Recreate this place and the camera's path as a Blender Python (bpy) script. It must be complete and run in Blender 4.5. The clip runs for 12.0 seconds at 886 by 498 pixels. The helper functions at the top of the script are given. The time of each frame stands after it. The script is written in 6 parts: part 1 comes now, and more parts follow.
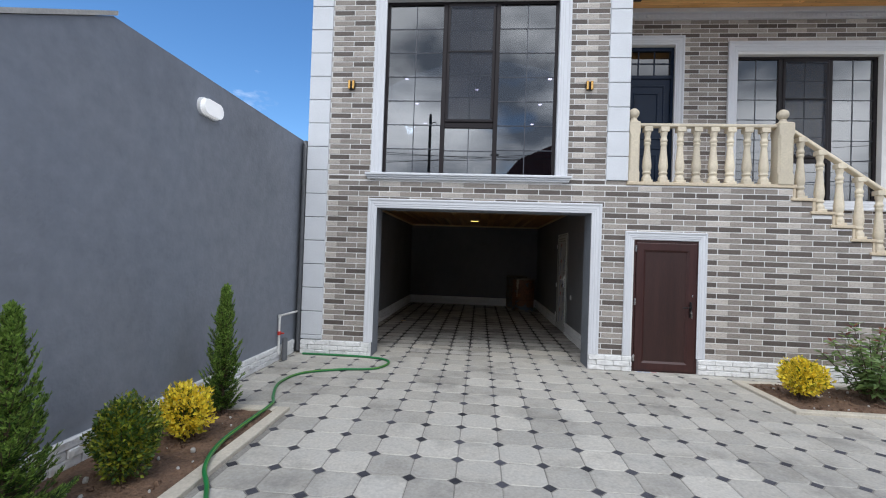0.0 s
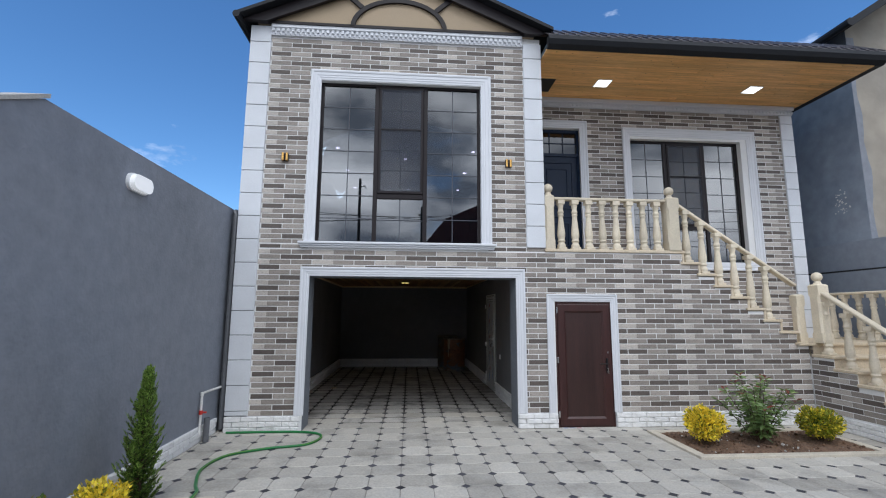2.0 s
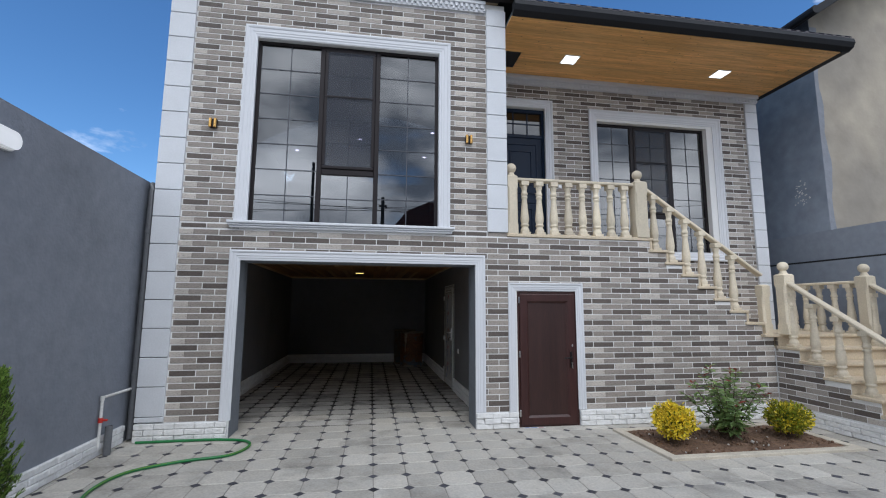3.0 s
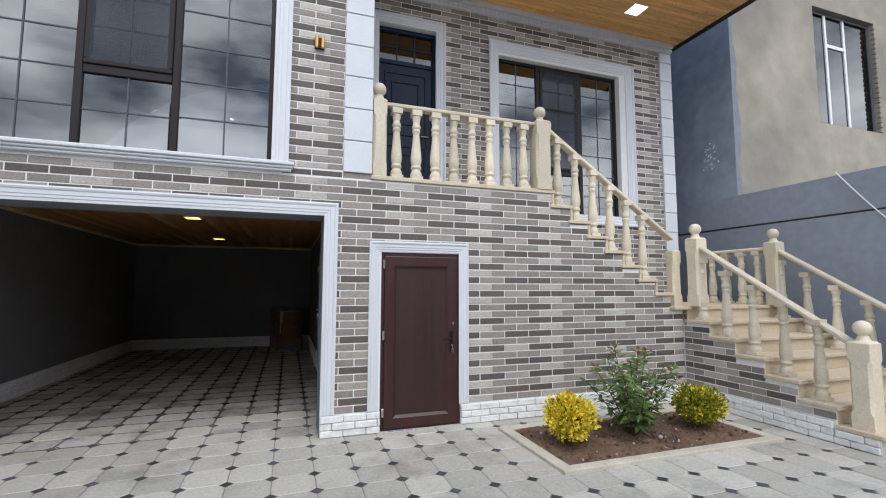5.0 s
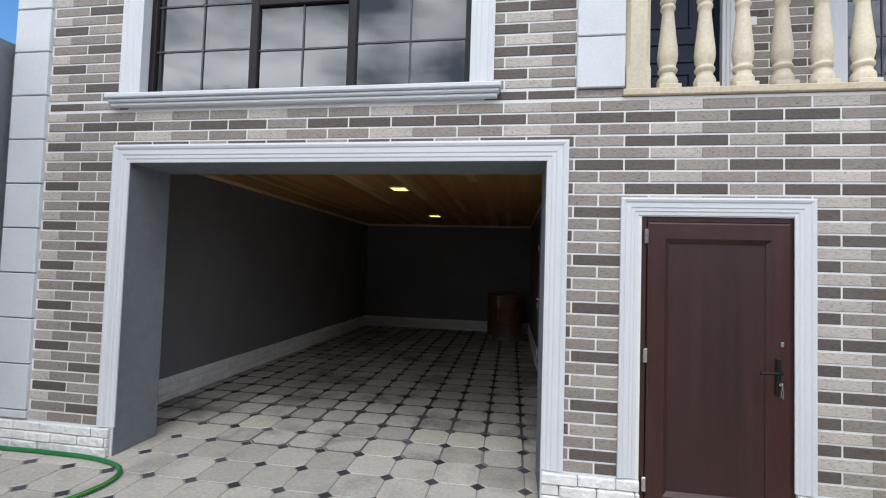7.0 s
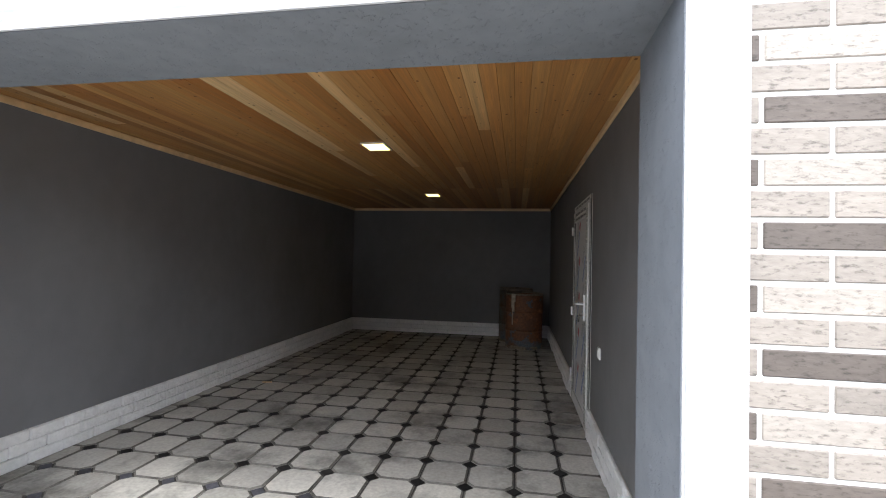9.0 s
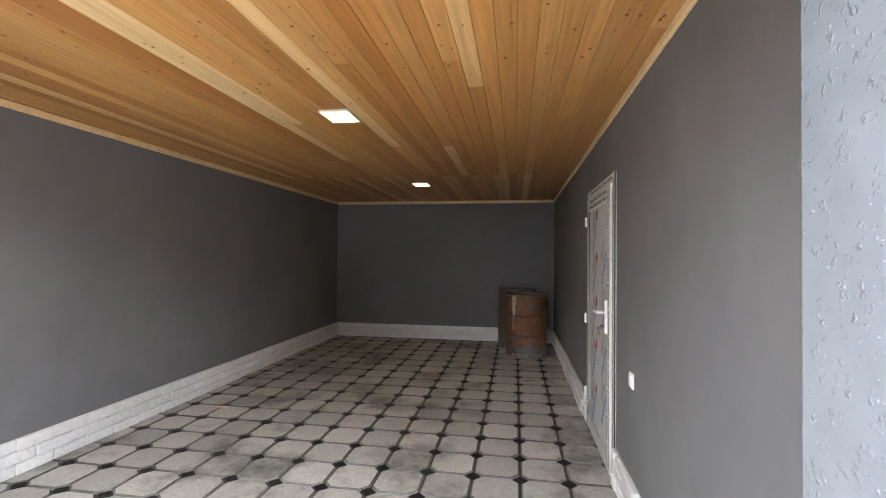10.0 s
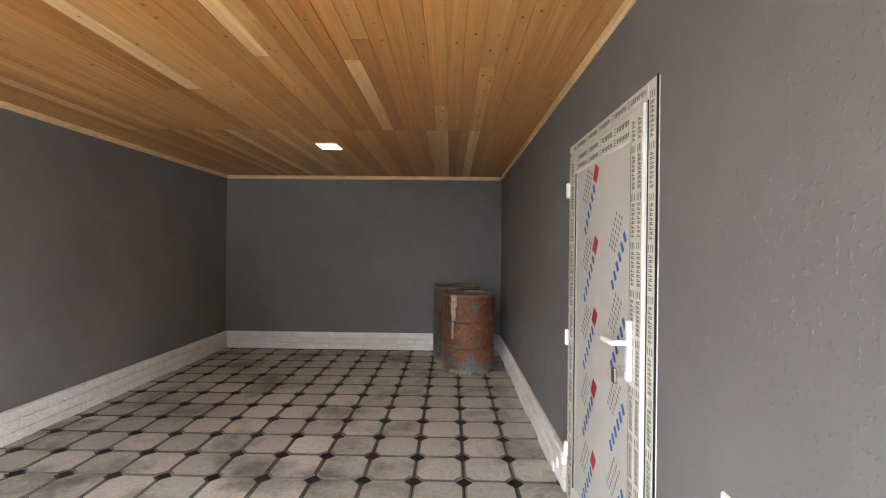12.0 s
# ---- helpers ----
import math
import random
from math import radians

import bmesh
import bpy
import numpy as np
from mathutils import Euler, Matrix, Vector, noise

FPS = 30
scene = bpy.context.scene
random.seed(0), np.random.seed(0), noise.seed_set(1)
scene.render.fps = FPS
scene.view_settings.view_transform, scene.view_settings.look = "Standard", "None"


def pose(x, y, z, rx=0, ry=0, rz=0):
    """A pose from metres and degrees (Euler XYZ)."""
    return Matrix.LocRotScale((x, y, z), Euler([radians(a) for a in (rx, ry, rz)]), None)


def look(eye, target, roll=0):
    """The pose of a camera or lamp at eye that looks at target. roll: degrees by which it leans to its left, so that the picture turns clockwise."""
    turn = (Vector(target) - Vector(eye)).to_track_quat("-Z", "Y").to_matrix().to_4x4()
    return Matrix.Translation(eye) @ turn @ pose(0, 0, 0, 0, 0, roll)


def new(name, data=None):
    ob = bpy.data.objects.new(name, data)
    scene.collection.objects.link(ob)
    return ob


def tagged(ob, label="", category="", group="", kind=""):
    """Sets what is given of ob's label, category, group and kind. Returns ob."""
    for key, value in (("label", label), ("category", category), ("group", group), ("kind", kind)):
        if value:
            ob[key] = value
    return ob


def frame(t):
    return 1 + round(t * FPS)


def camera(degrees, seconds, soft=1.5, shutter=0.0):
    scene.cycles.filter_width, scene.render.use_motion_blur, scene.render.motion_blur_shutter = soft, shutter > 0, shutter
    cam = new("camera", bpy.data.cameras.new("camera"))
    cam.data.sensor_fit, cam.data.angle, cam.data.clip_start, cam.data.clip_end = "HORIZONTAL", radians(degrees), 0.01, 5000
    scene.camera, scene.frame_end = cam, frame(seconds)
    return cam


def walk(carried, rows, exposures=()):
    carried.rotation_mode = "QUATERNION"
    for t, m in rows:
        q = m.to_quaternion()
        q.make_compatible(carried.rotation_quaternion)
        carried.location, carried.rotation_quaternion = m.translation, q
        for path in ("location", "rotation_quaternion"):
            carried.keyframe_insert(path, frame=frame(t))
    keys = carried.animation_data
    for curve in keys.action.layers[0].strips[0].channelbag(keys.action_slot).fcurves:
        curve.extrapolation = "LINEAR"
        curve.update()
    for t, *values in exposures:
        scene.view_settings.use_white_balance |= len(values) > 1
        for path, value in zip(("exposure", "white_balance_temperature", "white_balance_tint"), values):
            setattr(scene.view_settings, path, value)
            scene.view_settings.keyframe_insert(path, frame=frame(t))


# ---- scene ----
cam = camera(89.3, 12.0, soft=1.1)
PATH = [
    (0, (0.009, -0.074, 1.524), (-0.156, 1.919, 1.550), 2.0),
    (0.5, (-0.063, -0.293, 1.587), (-0.438, 1.671, 1.630), 1.9),
    (1, (-0.159, -0.445, 1.608), (-0.376, 1.541, 1.688), 1.0),
    (1.5, (-0.144, -0.486, 1.597), (-0.153, 1.506, 1.78), 0.6),
    (2, (-0.052, -0.323, 1.657), (0.095, 1.652, 1.938), 0.3),
    (2.5, (0.069, -0.034, 1.61), (0.302, 1.932, 1.894), 0.2),
    (3, (0.149, 0.341, 1.595), (0.459, 2.299, 1.854), 0.3),
    (3.5, (0.387, 0.686, 1.529), (1.021, 2.571, 1.737), -0.9),
    (3.7, (0.508, 0.822, 1.527), (1.244, 2.671, 1.726), -1.2),
    (5.3, (1.327, 1.953, 1.456), (1.893, 3.865, 1.611), 1.2),
    (5.5, (1.351, 2.098, 1.458), (1.69, 4.064, 1.603), 1.7),
    (6, (1.348, 2.558, 1.48), (1.328, 4.554, 1.599), 2.2),
    (6.5, (1.353, 2.992, 1.455), (1.202, 4.984, 1.554), 2.1),
    (7, (1.35, 3.424, 1.474), (1.045, 5.4, 1.553), 1.8),
    (7.5, (1.268, 3.857, 1.474), (0.89, 5.82, 1.536), 1.5),
    (7.7, (1.244, 4.039, 1.478), (0.881, 6.004, 1.544), 1.3),
    (9.3, (1.116, 5.445, 1.469), (0.798, 7.42, 1.5), 1.0),
    (9.5, (1.096, 5.612, 1.466), (0.785, 7.586, 1.491), 0.8),
    (10, (1.12, 6.032, 1.481), (0.8, 8.006, 1.513), 0.5),
    (10.5, (1.07, 6.444, 1.464), (0.798, 8.425, 1.492), 0.5),
    (11, (1.034, 6.789, 1.473), (0.87, 8.783, 1.491), 0.5),
    (11.5, (1.052, 7.175, 1.481), (0.978, 9.174, 1.5), 0.4),
    (12, (1.06, 7.577, 1.453), (1.026, 9.577, 1.45), 0.6),
]
walk(cam, [(t, look(eye, target, roll)) for t, eye, target, roll in PATH], exposures=[(0, 0.26, 6270, 10), (1.5, 0.25, 6180, 10), (2.5, 0.03, 6110, 10), (3.7, 0.08, 6220, 10), (5.4, 0.36, 6300, 10), (7.7, 0.36, 6370, 10), (9.5, 2.7, 6430, 10), (10, 3.38, 6560, 10), (10.5, 4.2, 6560, 10), (11.5, 4.18, 6620, 10), (12, 4.3, 6760, 10)])

# ---- world, sun, exposure ----
world = bpy.data.worlds.new("sky")
scene.world = world
world.use_nodes = True
wn, wl = world.node_tree.nodes, world.node_tree.links
wn.clear()
w_out = wn.new("ShaderNodeOutputWorld")
w_bg = wn.new("ShaderNodeBackground")
w_sky = wn.new("ShaderNodeTexSky")
w_sky.sky_type = 'NISHITA'
w_sky.sun_disc = False
w_sky.sun_elevation, w_sky.sun_rotation = radians(57), radians(177)
w_sky.air_density, w_sky.dust_density, w_sky.ozone_density = 1.0, 0.1, 5.0
w_co = wn.new("ShaderNodeTexCoord")
w_map = wn.new("ShaderNodeMapping")
w_map.inputs["Scale"].default_value = (1.0, 1.0, 2.2)
w_map.inputs["Location"].default_value = (0.35, 0.1, 0.2)
w_noise = wn.new("ShaderNodeTexNoise")
w_noise.inputs["Scale"].default_value, w_noise.inputs["Detail"].default_value = 3.3, 8
w_noise.inputs["Roughness"].default_value = 0.58
# cumulus stand thick over the street, thin over the house
w_sep = wn.new("ShaderNodeSeparateXYZ")
w_amt = wn.new("ShaderNodeMapRange")
for k, v in (("From Min", -0.5), ("From Max", 0.6), ("To Min", 0.24), ("To Max", -0.17)):
    w_amt.inputs[k].default_value = v
w_add = wn.new("ShaderNodeMath")
w_add.operation = 'ADD'
w_ramp = wn.new("ShaderNodeValToRGB")
w_ramp.color_ramp.elements[0].position, w_ramp.color_ramp.elements[1].position = 0.47, 0.66
w_shade = wn.new("ShaderNodeTexNoise")
w_shade.inputs["Scale"].default_value, w_shade.inputs["Detail"].default_value = 4.0, 5
w_cloud = wn.new("ShaderNodeValToRGB")
w_cloud.color_ramp.elements[0].position, w_cloud.color_ramp.elements[1].position = 0.35, 0.68
w_cloud.color_ramp.elements[0].color = (2.1, 2.5, 3.2, 1)
w_cloud.color_ramp.elements[1].color = (16.5, 17.0, 17.8, 1)
w_mix = wn.new("ShaderNodeMixRGB")
wl.new(w_co.outputs["Generated"], w_map.inputs["Vector"])
wl.new(w_map.outputs["Vector"], w_noise.inputs["Vector"])
wl.new(w_map.outputs["Vector"], w_shade.inputs["Vector"])
wl.new(w_co.outputs["Generated"], w_sep.inputs[0])
wl.new(w_sep.outputs["Y"], w_amt.inputs["Value"])
wl.new(w_noise.outputs["Fac"], w_add.inputs[0])
wl.new(w_amt.outputs["Result"], w_add.inputs[1])
wl.new(w_add.outputs[0], w_ramp.inputs["Fac"])
wl.new(w_shade.outputs["Fac"], w_cloud.inputs["Fac"])
wl.new(w_ramp.outputs["Color"], w_mix.inputs["Fac"])
w_sat = wn.new("ShaderNodeHueSaturation")
w_sat.inputs["Saturation"].default_value = 1.15
wl.new(w_sky.outputs["Color"], w_sat.inputs["Color"])
wl.new(w_sat.outputs["Color"], w_mix.inputs["Color1"])
wl.new(w_cloud.outputs["Color"], w_mix.inputs["Color2"])
wl.new(w_mix.outputs["Color"], w_bg.inputs["Color"])
w_bg.inputs["Strength"].default_value = 0.15
wl.new(w_bg.outputs["Background"], w_out.inputs["Surface"])

sun_data = bpy.data.lights.new("sun", 'SUN')
sun_data.energy, sun_data.angle, sun_data.color = 1.0, radians(22), (1.0, 0.97, 0.92)
sun = new("sun", sun_data)
sun.matrix_world = look((0.5, -11, 17), (0, 0, 0))


# ---- materials ----
def surface(name, base, rough=0.7, metal=0.0, spread=0.12, coarse=1.5, fine=40.0, bump=0.15, per="", per_amount=0.0, tint=None, stretch=(1, 1, 1), spec=0.5, bump_scale=None, dist=0.004, stain=None, leafy=False, hues=None, blobs=False):
    """Base colour with two scales of variation, fine relief, and an optional change from piece to piece."""
    m = bpy.data.materials.new(name)
    m.use_nodes = True
    n, l = m.node_tree.nodes, m.node_tree.links
    b = n["Principled BSDF"]
    geo = n.new("ShaderNodeNewGeometry")
    mp = n.new("ShaderNodeMapping")
    mp.inputs["Scale"].default_value = stretch
    l.new(geo.outputs["Position"], mp.inputs["Vector"])
    vec = mp.outputs["Vector"]
    if per:
        src = n.new("ShaderNodeObjectInfo").outputs["Random"] if per == "object" else geo.outputs["Random Per Island"]
        # each piece is cut from another place of the grain
        off = n.new("ShaderNodeVectorMath")
        off.operation = 'MULTIPLY_ADD'
        off.inputs[1].default_value = (37.0, 53.0, 41.0)
        cmb = n.new("ShaderNodeCombineXYZ")
        for i in range(3):
            l.new(src, cmb.inputs[i])
        l.new(cmb.outputs[0], off.inputs[0])
        l.new(vec, off.inputs[2])
        vec = off.outputs[0]
    n1 = n.new("ShaderNodeTexNoise")
    n1.inputs["Scale"].default_value, n1.inputs["Detail"].default_value = coarse, 5
    n2 = n.new("ShaderNodeTexNoise")
    n2.inputs["Scale"].default_value, n2.inputs["Detail"].default_value = fine, 4
    l.new(vec, n1.inputs["Vector"])
    l.new(vec, n2.inputs["Vector"])
    mix = n.new("ShaderNodeMath")
    mix.operation = 'ADD'
    l.new(n1.outputs["Fac"], mix.inputs[0])
    l.new(n2.outputs["Fac"], mix.inputs[1])
    rng = n.new("ShaderNodeMapRange")
    for k, v in (("From Min", 0.6), ("From Max", 1.4), ("To Min", 1 - spread * 1.6), ("To Max", 1 + spread * 1.6)):
        rng.inputs[k].default_value = v
    l.new(mix.outputs[0], rng.inputs["Value"])
    fac = rng.outputs["Result"]
    if per:
        pr = n.new("ShaderNodeMapRange")
        pr.inputs["To Min"].default_value, pr.inputs["To Max"].default_value = 1 - per_amount, 1 + per_amount
        l.new(src, pr.inputs["Value"])
        mul = n.new("ShaderNodeMath")
        mul.operation = 'MULTIPLY'
        l.new(fac, mul.inputs[0])
        l.new(pr.outputs["Result"], mul.inputs[1])
        fac = mul.outputs[0]
    colour = n.new("ShaderNodeVectorMath")
    colour.operation = 'SCALE'
    if tint:
        mc = n.new("ShaderNodeMixRGB")
        mc.inputs["Color1"].default_value, mc.inputs["Color2"].default_value = (*base, 1), (*tint, 1)
        st = n.new("ShaderNodeMapRange")
        st.inputs["From Min"].default_value, st.inputs["From Max"].default_value = 0.42, 0.62
        l.new(n1.outputs["Fac"], st.inputs["Value"])
        l.new(st.outputs["Result"], mc.inputs["Fac"])
        l.new(mc.outputs["Color"], colour.inputs[0])
    elif hues:
        hr = n.new("ShaderNodeValToRGB")
        hr.color_ramp.elements[0].color, hr.color_ramp.elements[1].color = (*hues[0], 1), (*hues[-1], 1)
        for i, h in enumerate(hues[1:-1]):
            hr.color_ramp.elements.new((i + 1) / (len(hues) - 1)).color = (*h, 1)
        l.new(src, hr.inputs["Fac"])
        l.new(hr.outputs["Color"], colour.inputs[0])
    else:
        colour.inputs[0].default_value = base
    if stain:
        n3 = n.new("ShaderNodeTexNoise")
        n3.inputs["Scale"].default_value, n3.inputs["Detail"].default_value, n3.inputs["Roughness"].default_value = stain[0], 8, 0.65
        l.new(mp.outputs["Vector"], n3.inputs["Vector"])
        sr = n.new("ShaderNodeMapRange")
        for k, v in (("From Min", stain[1]), ("From Max", stain[1] + 0.16), ("To Min", 1.0), ("To Max", stain[2])):
            sr.inputs[k].default_value = v
        l.new(n3.outputs["Fac"], sr.inputs["Value"])
        sm = n.new("ShaderNodeMath")
        sm.operation = 'MULTIPLY'
        l.new(fac, sm.inputs[0])
        l.new(sr.outputs["Result"], sm.inputs[1])
        fac = sm.outputs[0]
    l.new(fac, colour.inputs["Scale"])
    if leafy:
        # light comes through thin leaves
        tl = n.new("ShaderNodeBsdfTranslucent")
        mx = n.new("ShaderNodeMixShader")
        mx.inputs["Fac"].default_value = 0.38
        l.new(colour.outputs["Vector"], tl.inputs["Color"])
        l.new(b.outputs[0], mx.inputs[1])
        l.new(tl.outputs[0], mx.inputs[2])
        l.new(mx.outputs[0], n["Material Output"].inputs["Surface"])
    l.new(colour.outputs["Vector"], b.inputs["Base Color"])
    b.inputs["Metallic"].default_value = metal
    b.inputs["Specular IOR Level"].default_value = spec
    rr = n.new("ShaderNodeMapRange")
    rr.inputs["To Min"].default_value, rr.inputs["To Max"].default_value = max(0.02, rough - 0.1), min(1, rough + 0.1)
    l.new(n1.outputs["Fac"], rr.inputs["Value"])
    l.new(rr.outputs["Result"], b.inputs["Roughness"])
    if bump:
        bp = n.new("ShaderNodeBump")
        bp.inputs["Strength"].default_value, bp.inputs["Distance"].default_value = bump, dist
        src_h = n2
        if bump_scale:
            src_h = n.new("ShaderNodeTexNoise")
            src_h.inputs["Scale"].default_value, src_h.inputs["Detail"].default_value = bump_scale, 6
            l.new(vec, src_h.inputs["Vector"])
        height = src_h.outputs["Fac"]
        if blobs:
            # sparse drops of render standing out of a smooth face
            br = n.new("ShaderNodeMapRange")
            br.inputs["From Min"].default_value, br.inputs["From Max"].default_value = 0.58, 0.72
            l.new(height, br.inputs["Value"])
            height = br.outputs["Result"]
        l.new(height, bp.inputs["Height"])
        l.new(bp.outputs["Normal"], b.inputs["Normal"])
    return m


def glow(name, colour, strength):
    m = bpy.data.materials.new(name)
    m.use_nodes = True
    b = m.node_tree.nodes["Principled BSDF"]
    b.inputs["Base Color"].default_value = (0.8, 0.8, 0.8, 1)
    b.inputs["Emission Color"].default_value = (*colour, 1)
    b.inputs["Emission Strength"].default_value = strength
    return m


def glass(name, tint, ior, rough=0.0):
    m = bpy.data.materials.new(name)
    m.use_nodes = True
    n, l = m.node_tree.nodes, m.node_tree.links
    n.clear()
    out = n.new("ShaderNodeOutputMaterial")
    mx = n.new("ShaderNodeMixShader")
    tr = n.new("ShaderNodeBsdfTransparent")
    tr.inputs["Color"].default_value = (*tint, 1)
    gl = n.new("ShaderNodeBsdfGlossy")
    gl.inputs["Roughness"].default_value = rough
    fr = n.new("ShaderNodeFresnel")
    fr.inputs["IOR"].default_value = ior
    l.new(fr.outputs["Fac"], mx.inputs["Fac"])
    l.new(tr.outputs[0], mx.inputs[1])
    l.new(gl.outputs[0], mx.inputs[2])
    l.new(mx.outputs[0], out.inputs["Surface"])
    return m


BRICK_TONES = (("light", (0.48, 0.433, 0.386)), ("mid", (0.272, 0.238, 0.207)), ("dark", (0.112, 0.092, 0.079)), ("pale_mid", (0.35, 0.31, 0.272)))
# the tiles are pitted with small dark pores
TONES = [surface("brick_" + nm, c, 0.75, spread=0.12, coarse=6, fine=90, bump=0.3, per="object", per_amount=0.09, stretch=(0.35, 1, 1), stain=(110, 0.53, 0.42)) for nm, c in BRICK_TONES]
TONES_I = [surface("brick_joined_" + nm, c, 0.75, spread=0.12, coarse=6, fine=90, bump=0.3, per="island", per_amount=0.09, stretch=(0.35, 1, 1), stain=(110, 0.53, 0.42)) for nm, c in BRICK_TONES]
MORTAR = surface("white_mortar", (0.74, 0.735, 0.72), 0.9, spread=0.06, fine=120, bump=0.2)
WHITE_STONE = surface("white_painted_stone", (0.62, 0.635, 0.66), 0.6, spread=0.05, coarse=3, fine=60, bump=0.25)
WHITE_TRIM = surface("white_moulding", (0.64, 0.65, 0.675), 0.55, spread=0.03, coarse=2, fine=80, bump=0.08)
WHITE_BRICK = surface("white_split_brick", (0.77, 0.765, 0.75), 0.65, spread=0.07, coarse=4, fine=30, bump=1.0, bump_scale=20, dist=0.022, per="object", per_amount=0.05)
GREY_WALL = surface("grey_render", (0.232, 0.246, 0.280), 0.82, spread=0.10, coarse=0.7, fine=9, bump=0.55, bump_scale=28, dist=0.010, tint=(0.205, 0.221, 0.256), stain=(0.8, 0.52, 0.86))
GARAGE_WALL = surface("garage_render", (0.178, 0.178, 0.182), 0.8, spread=0.05, coarse=0.9, fine=7, stretch=(1, 1, 0.8), bump=0.25, bump_scale=58, dist=0.005, blobs=True, tint=(0.152, 0.152, 0.157), stain=(1.3, 0.52, 0.9))
JAMB_GREY = surface("jamb_render", (0.185, 0.20, 0.225), 0.78, spread=0.09, coarse=1.2, fine=12, bump=0.55, bump_scale=62, dist=0.006, blobs=True)
PAVER = surface("concrete_paver", (0.48, 0.45, 0.395), 0.72, spread=0.16, coarse=5, fine=45, bump=0.25, per="object", per_amount=0.17, tint=(0.40, 0.38, 0.34), stain=(1.3, 0.51, 0.66))
PAVER_I = surface("concrete_paver_joined", (0.48, 0.45, 0.395), 0.72, spread=0.16, coarse=5, fine=45, bump=0.25, per="island", per_amount=0.17, tint=(0.40, 0.38, 0.34), stain=(1.3, 0.51, 0.66))
# garage pavers: darker stained copies, the indoor shade partly put into their colour
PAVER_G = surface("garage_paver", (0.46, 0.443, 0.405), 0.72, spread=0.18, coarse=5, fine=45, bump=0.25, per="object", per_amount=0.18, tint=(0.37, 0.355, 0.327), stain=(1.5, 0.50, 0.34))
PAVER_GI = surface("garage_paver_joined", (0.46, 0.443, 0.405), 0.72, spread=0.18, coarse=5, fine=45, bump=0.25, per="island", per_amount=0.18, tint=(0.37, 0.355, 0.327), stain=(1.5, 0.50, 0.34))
INSERT = surface("dark_insert", (0.056, 0.056, 0.066), 0.75, spec=0.3, spread=0.3, coarse=9, fine=60, bump=0.3, per="island", per_amount=0.45)
# blacker copy for the inserts deeper in the garage
INSERT_GARAGE = surface("garage_dark_insert", (0.018, 0.0165, 0.016), 0.85, spec=0.2, spread=0.3, coarse=9, fine=60, bump=0.3, per="island", per_amount=0.45)
BEDDING = surface("bedding_grit", (0.036, 0.033, 0.030), 0.95, spread=0.25, coarse=1.2, fine=70, bump=0.5)
# bevels darkened by dirt and by painted joint shade
DIRT_SHADE_EDGE = surface("dirty_shaded_paver_edge", (0.15, 0.14, 0.125), 0.9, spread=0.3, coarse=3, fine=60, bump=0.2, stain=(2.0, 0.48, 0.4))
SAND = surface("sand_joint", (0.25, 0.235, 0.21), 0.95, spread=0.25, coarse=2.0, fine=70, bump=0.3, stain=(1.2, 0.5, 0.6))
EDGING = surface("beige_edging", (0.52, 0.47, 0.385), 0.8, spread=0.14, coarse=3, fine=50, bump=0.3)
KERB = surface("concrete_kerb", (0.42, 0.40, 0.37), 0.8, spread=0.14, coarse=3, fine=50, bump=0.3)
SOIL = surface("brown_soil", (0.15, 0.09, 0.057), 0.95, spread=0.35, coarse=5, fine=45, bump=1.0, bump_scale=35, dist=0.03)
CREAM = surface("cream_stone", (0.66, 0.58, 0.44), 0.65, spread=0.10, coarse=3, fine=50, bump=0.15, per="object", per_amount=0.17, tint=(0.55, 0.48, 0.37))
STEP_STONE = surface("sand_stone_step", (0.60, 0.505, 0.37), 0.6, spread=0.13, coarse=2.5, fine=45, bump=0.15, tint=(0.52, 0.425, 0.30))
DARK_FRAME = surface("dark_brown_profile", (0.0125, 0.0085, 0.0098), 0.5, spec=0.3, spread=0.1, coarse=3, fine=40, bump=0.03)
MUNTIN = surface("grey_glazing_bar", (0.055, 0.06, 0.075), 0.4, spread=0.05, bump=0.0)
ROOF_DARK = surface("dark_roof_metal", (0.013, 0.014, 0.017), 0.6, spec=0.25, metal=0.0, spread=0.12, coarse=2, fine=30, bump=0.05)
ROOF_SHEET = surface("brown_roof_sheet", (0.07, 0.062, 0.066), 0.45, metal=0.2, spread=0.12, coarse=2, fine=30, bump=0.05)
GABLE_TAN = surface("tan_gable_panel", (0.36, 0.27, 0.17), 0.6, spread=0.06, coarse=2, fine=50, bump=0.06)
PINE = surface("pine_planks", (0.56, 0.30, 0.115), 0.42, spread=0.22, coarse=1.6, fine=11, bump=0.08, per="island", per_amount=0.10, hues=((0.348, 0.144, 0.037), (0.461, 0.222, 0.070), (0.522, 0.283, 0.100), (0.400, 0.174, 0.049), (0.496, 0.257, 0.083), (0.357, 0.148, 0.039), (0.479, 0.231, 0.073), (0.531, 0.296, 0.109), (0.635, 0.435, 0.226)), stretch=(22, 0.4, 1))
PINE_X = surface("pine_soffit", (0.76, 0.405, 0.132), 0.42, spread=0.16, coarse=2.0, fine=16, bump=0.12, per="island", per_amount=0.13, tint=(0.82, 0.465, 0.17), stretch=(0.55, 9, 1))
PINE_TRIM = surface("pale_pine_strip", (0.78, 0.56, 0.31), 0.45, spread=0.12, coarse=2.0, fine=14, bump=0.1)
KNOT = surface("pine_knot", (0.16, 0.065, 0.022), 0.5, spread=0.25, coarse=20, fine=120, bump=0.0)
DOOR_BROWN = surface("mahogany_profile", (0.042, 0.0125, 0.0105), 0.42, spread=0.22, coarse=1.6, fine=18, bump=0.05, stretch=(9, 9, 0.8))
